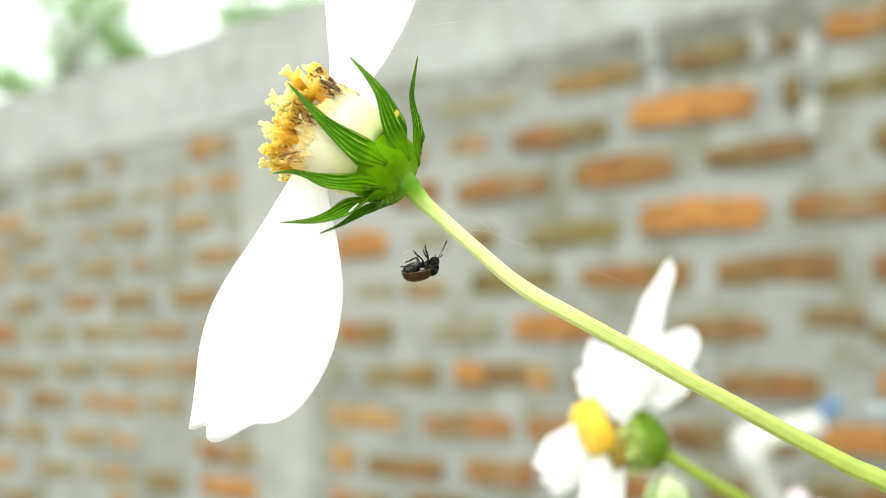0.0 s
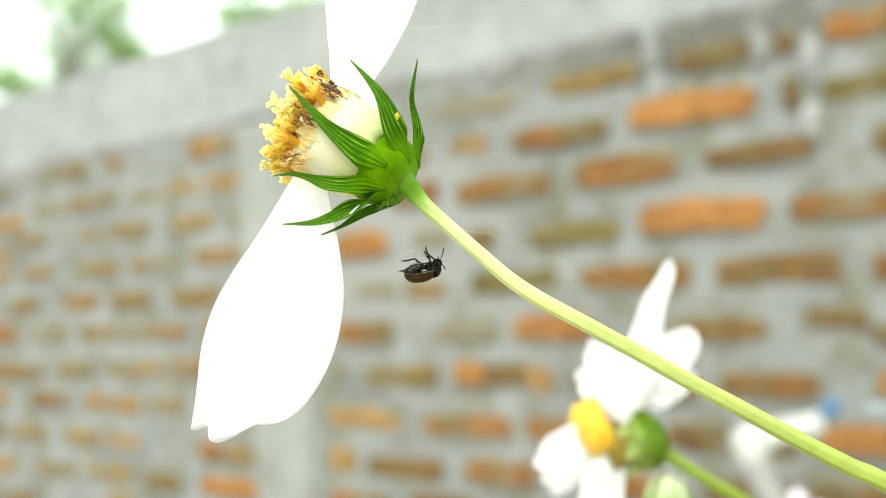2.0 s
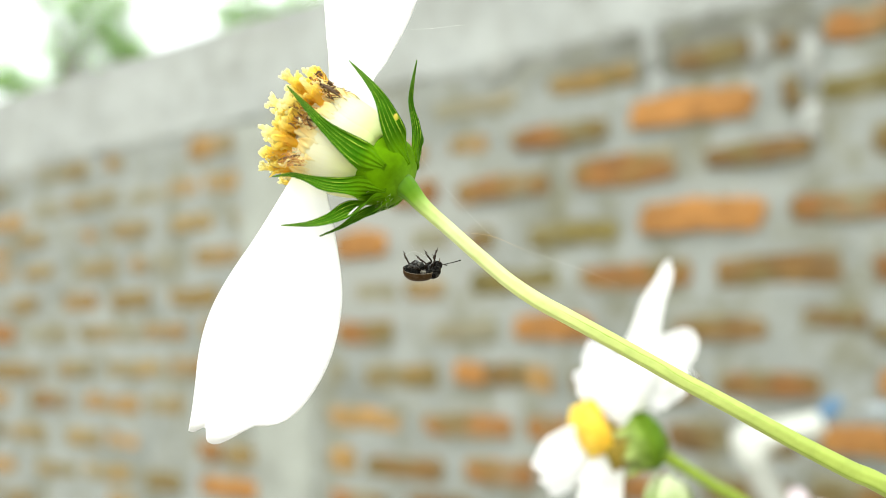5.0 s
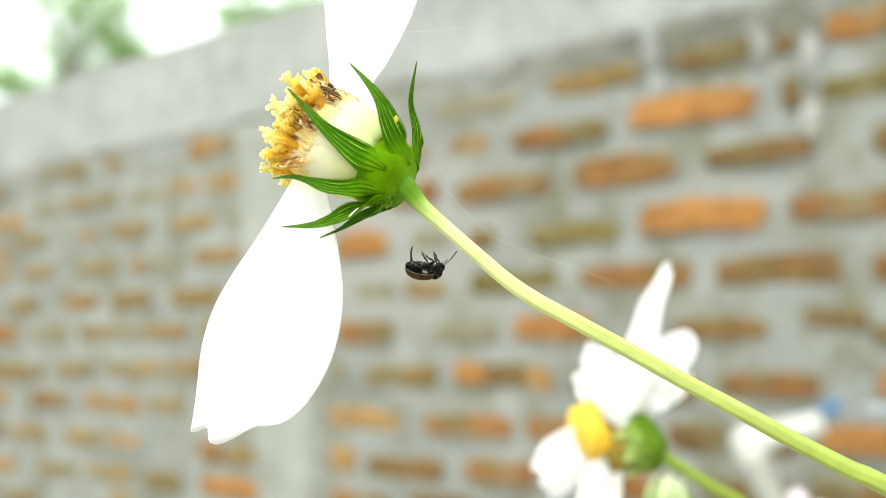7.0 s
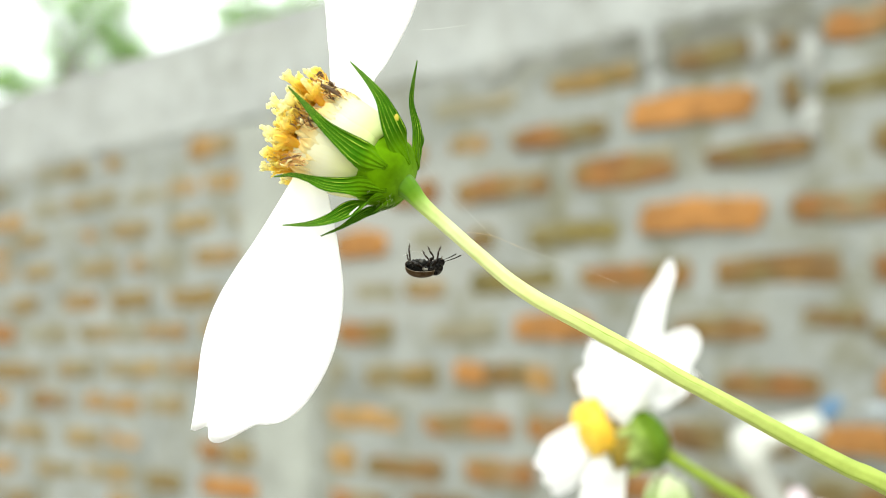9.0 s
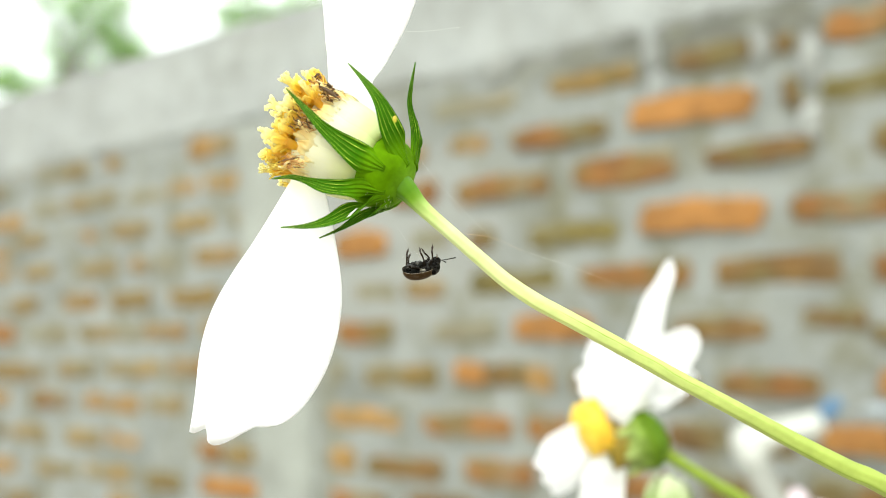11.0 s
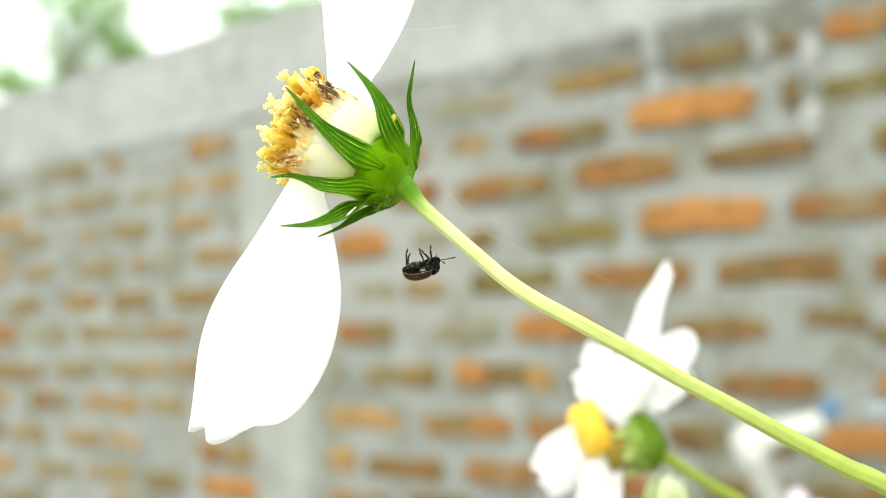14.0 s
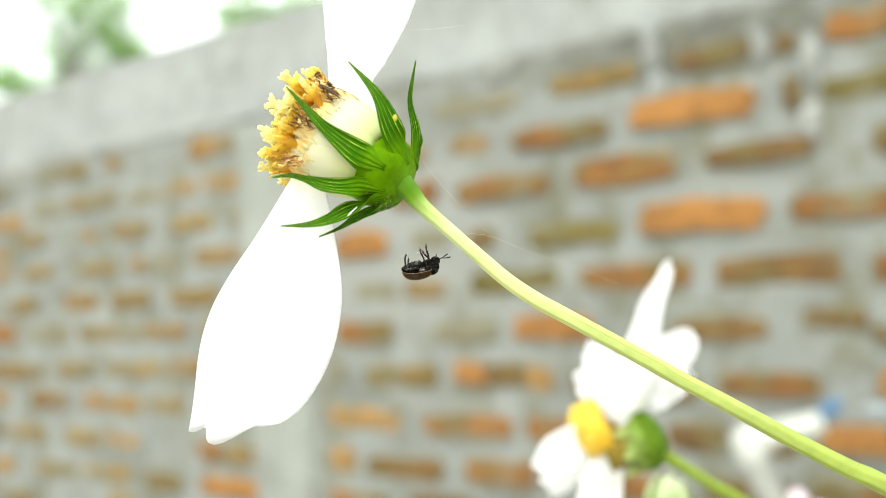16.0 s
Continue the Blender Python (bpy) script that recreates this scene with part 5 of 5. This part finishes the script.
    middle_near = [(0, -0.44, 1.08), (0.5, 0.09, 1.17), (1, -0.39, 0.28), (1.5, -0.13, 0.26), (2, -0.47, 0.36), (2.5, -0.30, 0.39), (3, -0.47, 0.46),
        (3.5, -0.27, 0.22), (4, -0.40, 0.44), (6.5, -0.14, 1.02), (7, -0.17, 1.03), (7.5, -0.17, 1.03), (8, -0.03, 1.17), (8.5, 0.00, 1.22),
        (9, -0.13, 0.91), (11.5, -0.18, 1.24), (12, -0.18, 1.27), (12.5, -0.19, 1.28), (13, -0.19, 1.28), (13.5, -0.19, 1.30), (14, -0.21, 1.31),
        (14.5, -0.22, 1.24), (15, -0.18, 1.24), (15.5, -0.13, 1.24), (16, -0.12, 1.20)]
    middle_far = [(0, 0.06, 1.19), (0.5, -0.02, 1.11), (1, 0.00, 1.17), (1.5, 0.00, 1.20), (2, -0.02, 1.19), (2.5, 0.00, 1.22), (3, 0.00, 1.20),
        (3.5, 0.01, 1.19), (4, 0.07, 1.17), (6.5, 0.06, 0.94), (7, 0.02, 0.83), (7.5, 0.28, 0.78), (8, -0.11, 1.06), (8.5, -0.11, 1.09),
        (9, 0.16, 1.17), (11.5, -0.09, 1.11), (12, -0.09, 1.09), (12.5, -0.08, 1.09), (13, -0.08, 1.09), (13.5, -0.08, 1.08), (14, -0.10, 1.11),
        (14.5, -0.11, 1.08), (15, -0.07, 1.08), (15.5, -0.02, 1.08), (16, -0.01, 1.03)]
    front_near = [(0, 0.19, 1.52), (0.5, 0.14, 1.44), (1, 0.17, 1.39), (1.5, 1.14, 1.37), (2, 0.06, 1.60), (2.5, 0.07, 1.50), (3, 0.07, 1.49),
        (3.5, 0.09, 1.41), (4, 1.13, 1.67), (6.5, 0.30, 1.56), (7, 0.50, 1.08), (7.5, 0.94, 1.52), (8, 0.74, 1.59), (8.5, 0.69, 0.76),
        (9, 1.07, 1.69), (11.5, 0.54, 1.42), (12, 0.53, 1.44), (12.5, 0.51, 1.46), (13, 0.51, 1.48), (13.5, 0.51, 1.49), (14, 0.49, 1.50),
        (14.5, 0.31, 1.63), (15, 0.27, 1.63), (15.5, 0.23, 1.61), (16, 0.21, 1.53)]
    front_far = [(0, 0.33, 0.61), (0.5, 0.64, 0.89), (1, 0.11, 0.94), (1.5, 0.70, 0.81), (2, 0.09, 1.13), (2.5, 0.14, 1.28), (3, 0.14, 1.23),
        (3.5, 0.18, 1.17), (4, 0.54, 0.83), (6.5, 0.33, 1.00), (7, 0.58, 0.94), (7.5, 0.39, 0.61), (8, 0.33, 0.94), (8.5, 0.41, 0.64),
        (9, 0.34, 0.44), (11.5, 0.30, 0.56), (12, 0.28, 0.57), (12.5, 0.26, 0.59), (13, 0.26, 0.59), (13.5, 0.26, 0.58), (14, 0.29, 0.61),
        (14.5, 0.28, 0.58), (15, 0.32, 0.58), (15.5, 0.33, 0.58), (16, 0.32, 0.59)]
    feeler_near = [(0, 1.56, 1.86), (0.5, 1.84, 1.61), (1, 1.86, 1.61), (1.5, 2.11, 1.22), (2, 1.17, 1.33), (2.5, 1.09, 1.72), (3, 1.67, 1.34),
        (3.5, 1.79, 1.28), (4, 2.07, 1.00), (6.5, 2.28, 0.31), (7, 1.88, 1.11), (7.5, 2.02, 1.00), (8, 1.48, 1.44), (8.5, 2.13, 1.09),
        (9, 2.09, 0.72), (11.5, 1.93, 0.72), (12, 1.94, 0.71), (12.5, 1.96, 0.72), (13, 1.97, 0.73), (13.5, 1.98, 0.74), (14, 1.92, 0.72),
        (14.5, 1.39, 1.36), (15, 1.43, 1.32), (15.5, 1.51, 1.21), (16, 1.49, 0.87)]
    feeler_far = [(0, 1.22, 0.89), (0.5, 1.20, 0.17), (1, 1.22, -0.00), (1.5, 1.20, 0.03), (2, 1.26, 0.13), (2.5, 1.47, 0.43), (3, 1.56, 0.96),
        (3.5, 1.60, 0.67), (4, 1.40, 0.22), (6.5, 1.52, 0.53), (7, 1.30, 0.61), (7.5, 1.69, 0.89), (8, 1.28, 0.83), (8.5, 1.24, 0.59),
        (9, 1.84, 0.80), (11.5, 1.33, 0.33), (12, 1.31, 0.34), (12.5, 1.29, 0.37), (13, 1.29, 0.37), (13.5, 1.29, 0.36), (14, 1.32, 0.33),
        (14.5, 1.58, 0.77), (15, 1.60, 0.77), (15.5, 1.64, 0.72), (16, 1.69, 0.70)]
    for pair, sgn, rows in (("hind", -1, hind_near), ("hind", 1, hind_far), ("middle", -1, middle_near), ("middle", 1, middle_far), ("front", -1, front_near), ("front", 1, front_far)):
        hip, l1, l2, l3, first, later = HIPS[pair]
        hip = Vector((hip[0], sgn * hip[1], hip[2]))
        low = l2 + l3
        thigh, shin = LEGS[pair, sgn]
        up_rows, low_rows = [], []
        for t, x, z in rows:
            foot = spin[t].inverted() @ Vector((x, 0.42 * sgn, z))
            way = foot - hip
            far = min(max(way.length, abs(low - l1) + 0.12), (l1 + low) * 0.98)
            way.normalize()
            a = (l1 * l1 - low * low + far * far) / (2 * far)
            side = Vector(first if t < 5 else later) + Vector((0, 0.35 * sgn, 0))
            side = (side - way * side.dot(way)).normalized()
            knee = hip + way * a + side * math.sqrt(max(0.0, l1 * l1 - a * a))
            foot = hip + way * far
            q1 = Vector((0, 0, 1)).rotation_difference(knee - hip)
            q2 = Vector((0, 0, 1)).rotation_difference(foot - knee)
            up_rows.append((t, Matrix.LocRotScale(hip * 0.001, q1, None)))
            low_rows.append((t, Matrix.LocRotScale((0, 0, l1 * 0.001), q1.inverted() @ q2, None)))
        walk(thigh, up_rows)
        walk(shin, low_rows)
    for sgn, rows in ((-1, feeler_near), (1, feeler_far)):
        base = Vector((1.03, sgn * 0.13, 0.46))
        out = []
        for t, x, z in rows:
            d = Vector((x, 0, z)) - spin[t] @ base
            d.y = 0.0
            d.y = sgn * math.sqrt(max(0.01, 1.22 ** 2 - d.length_squared))
            out.append((t, Matrix.LocRotScale(base * 0.001, Vector((0, 0, 1)).rotation_difference(spin[t].inverted() @ d), None)))
        walk(FEELERS[sgn], out)


motions()
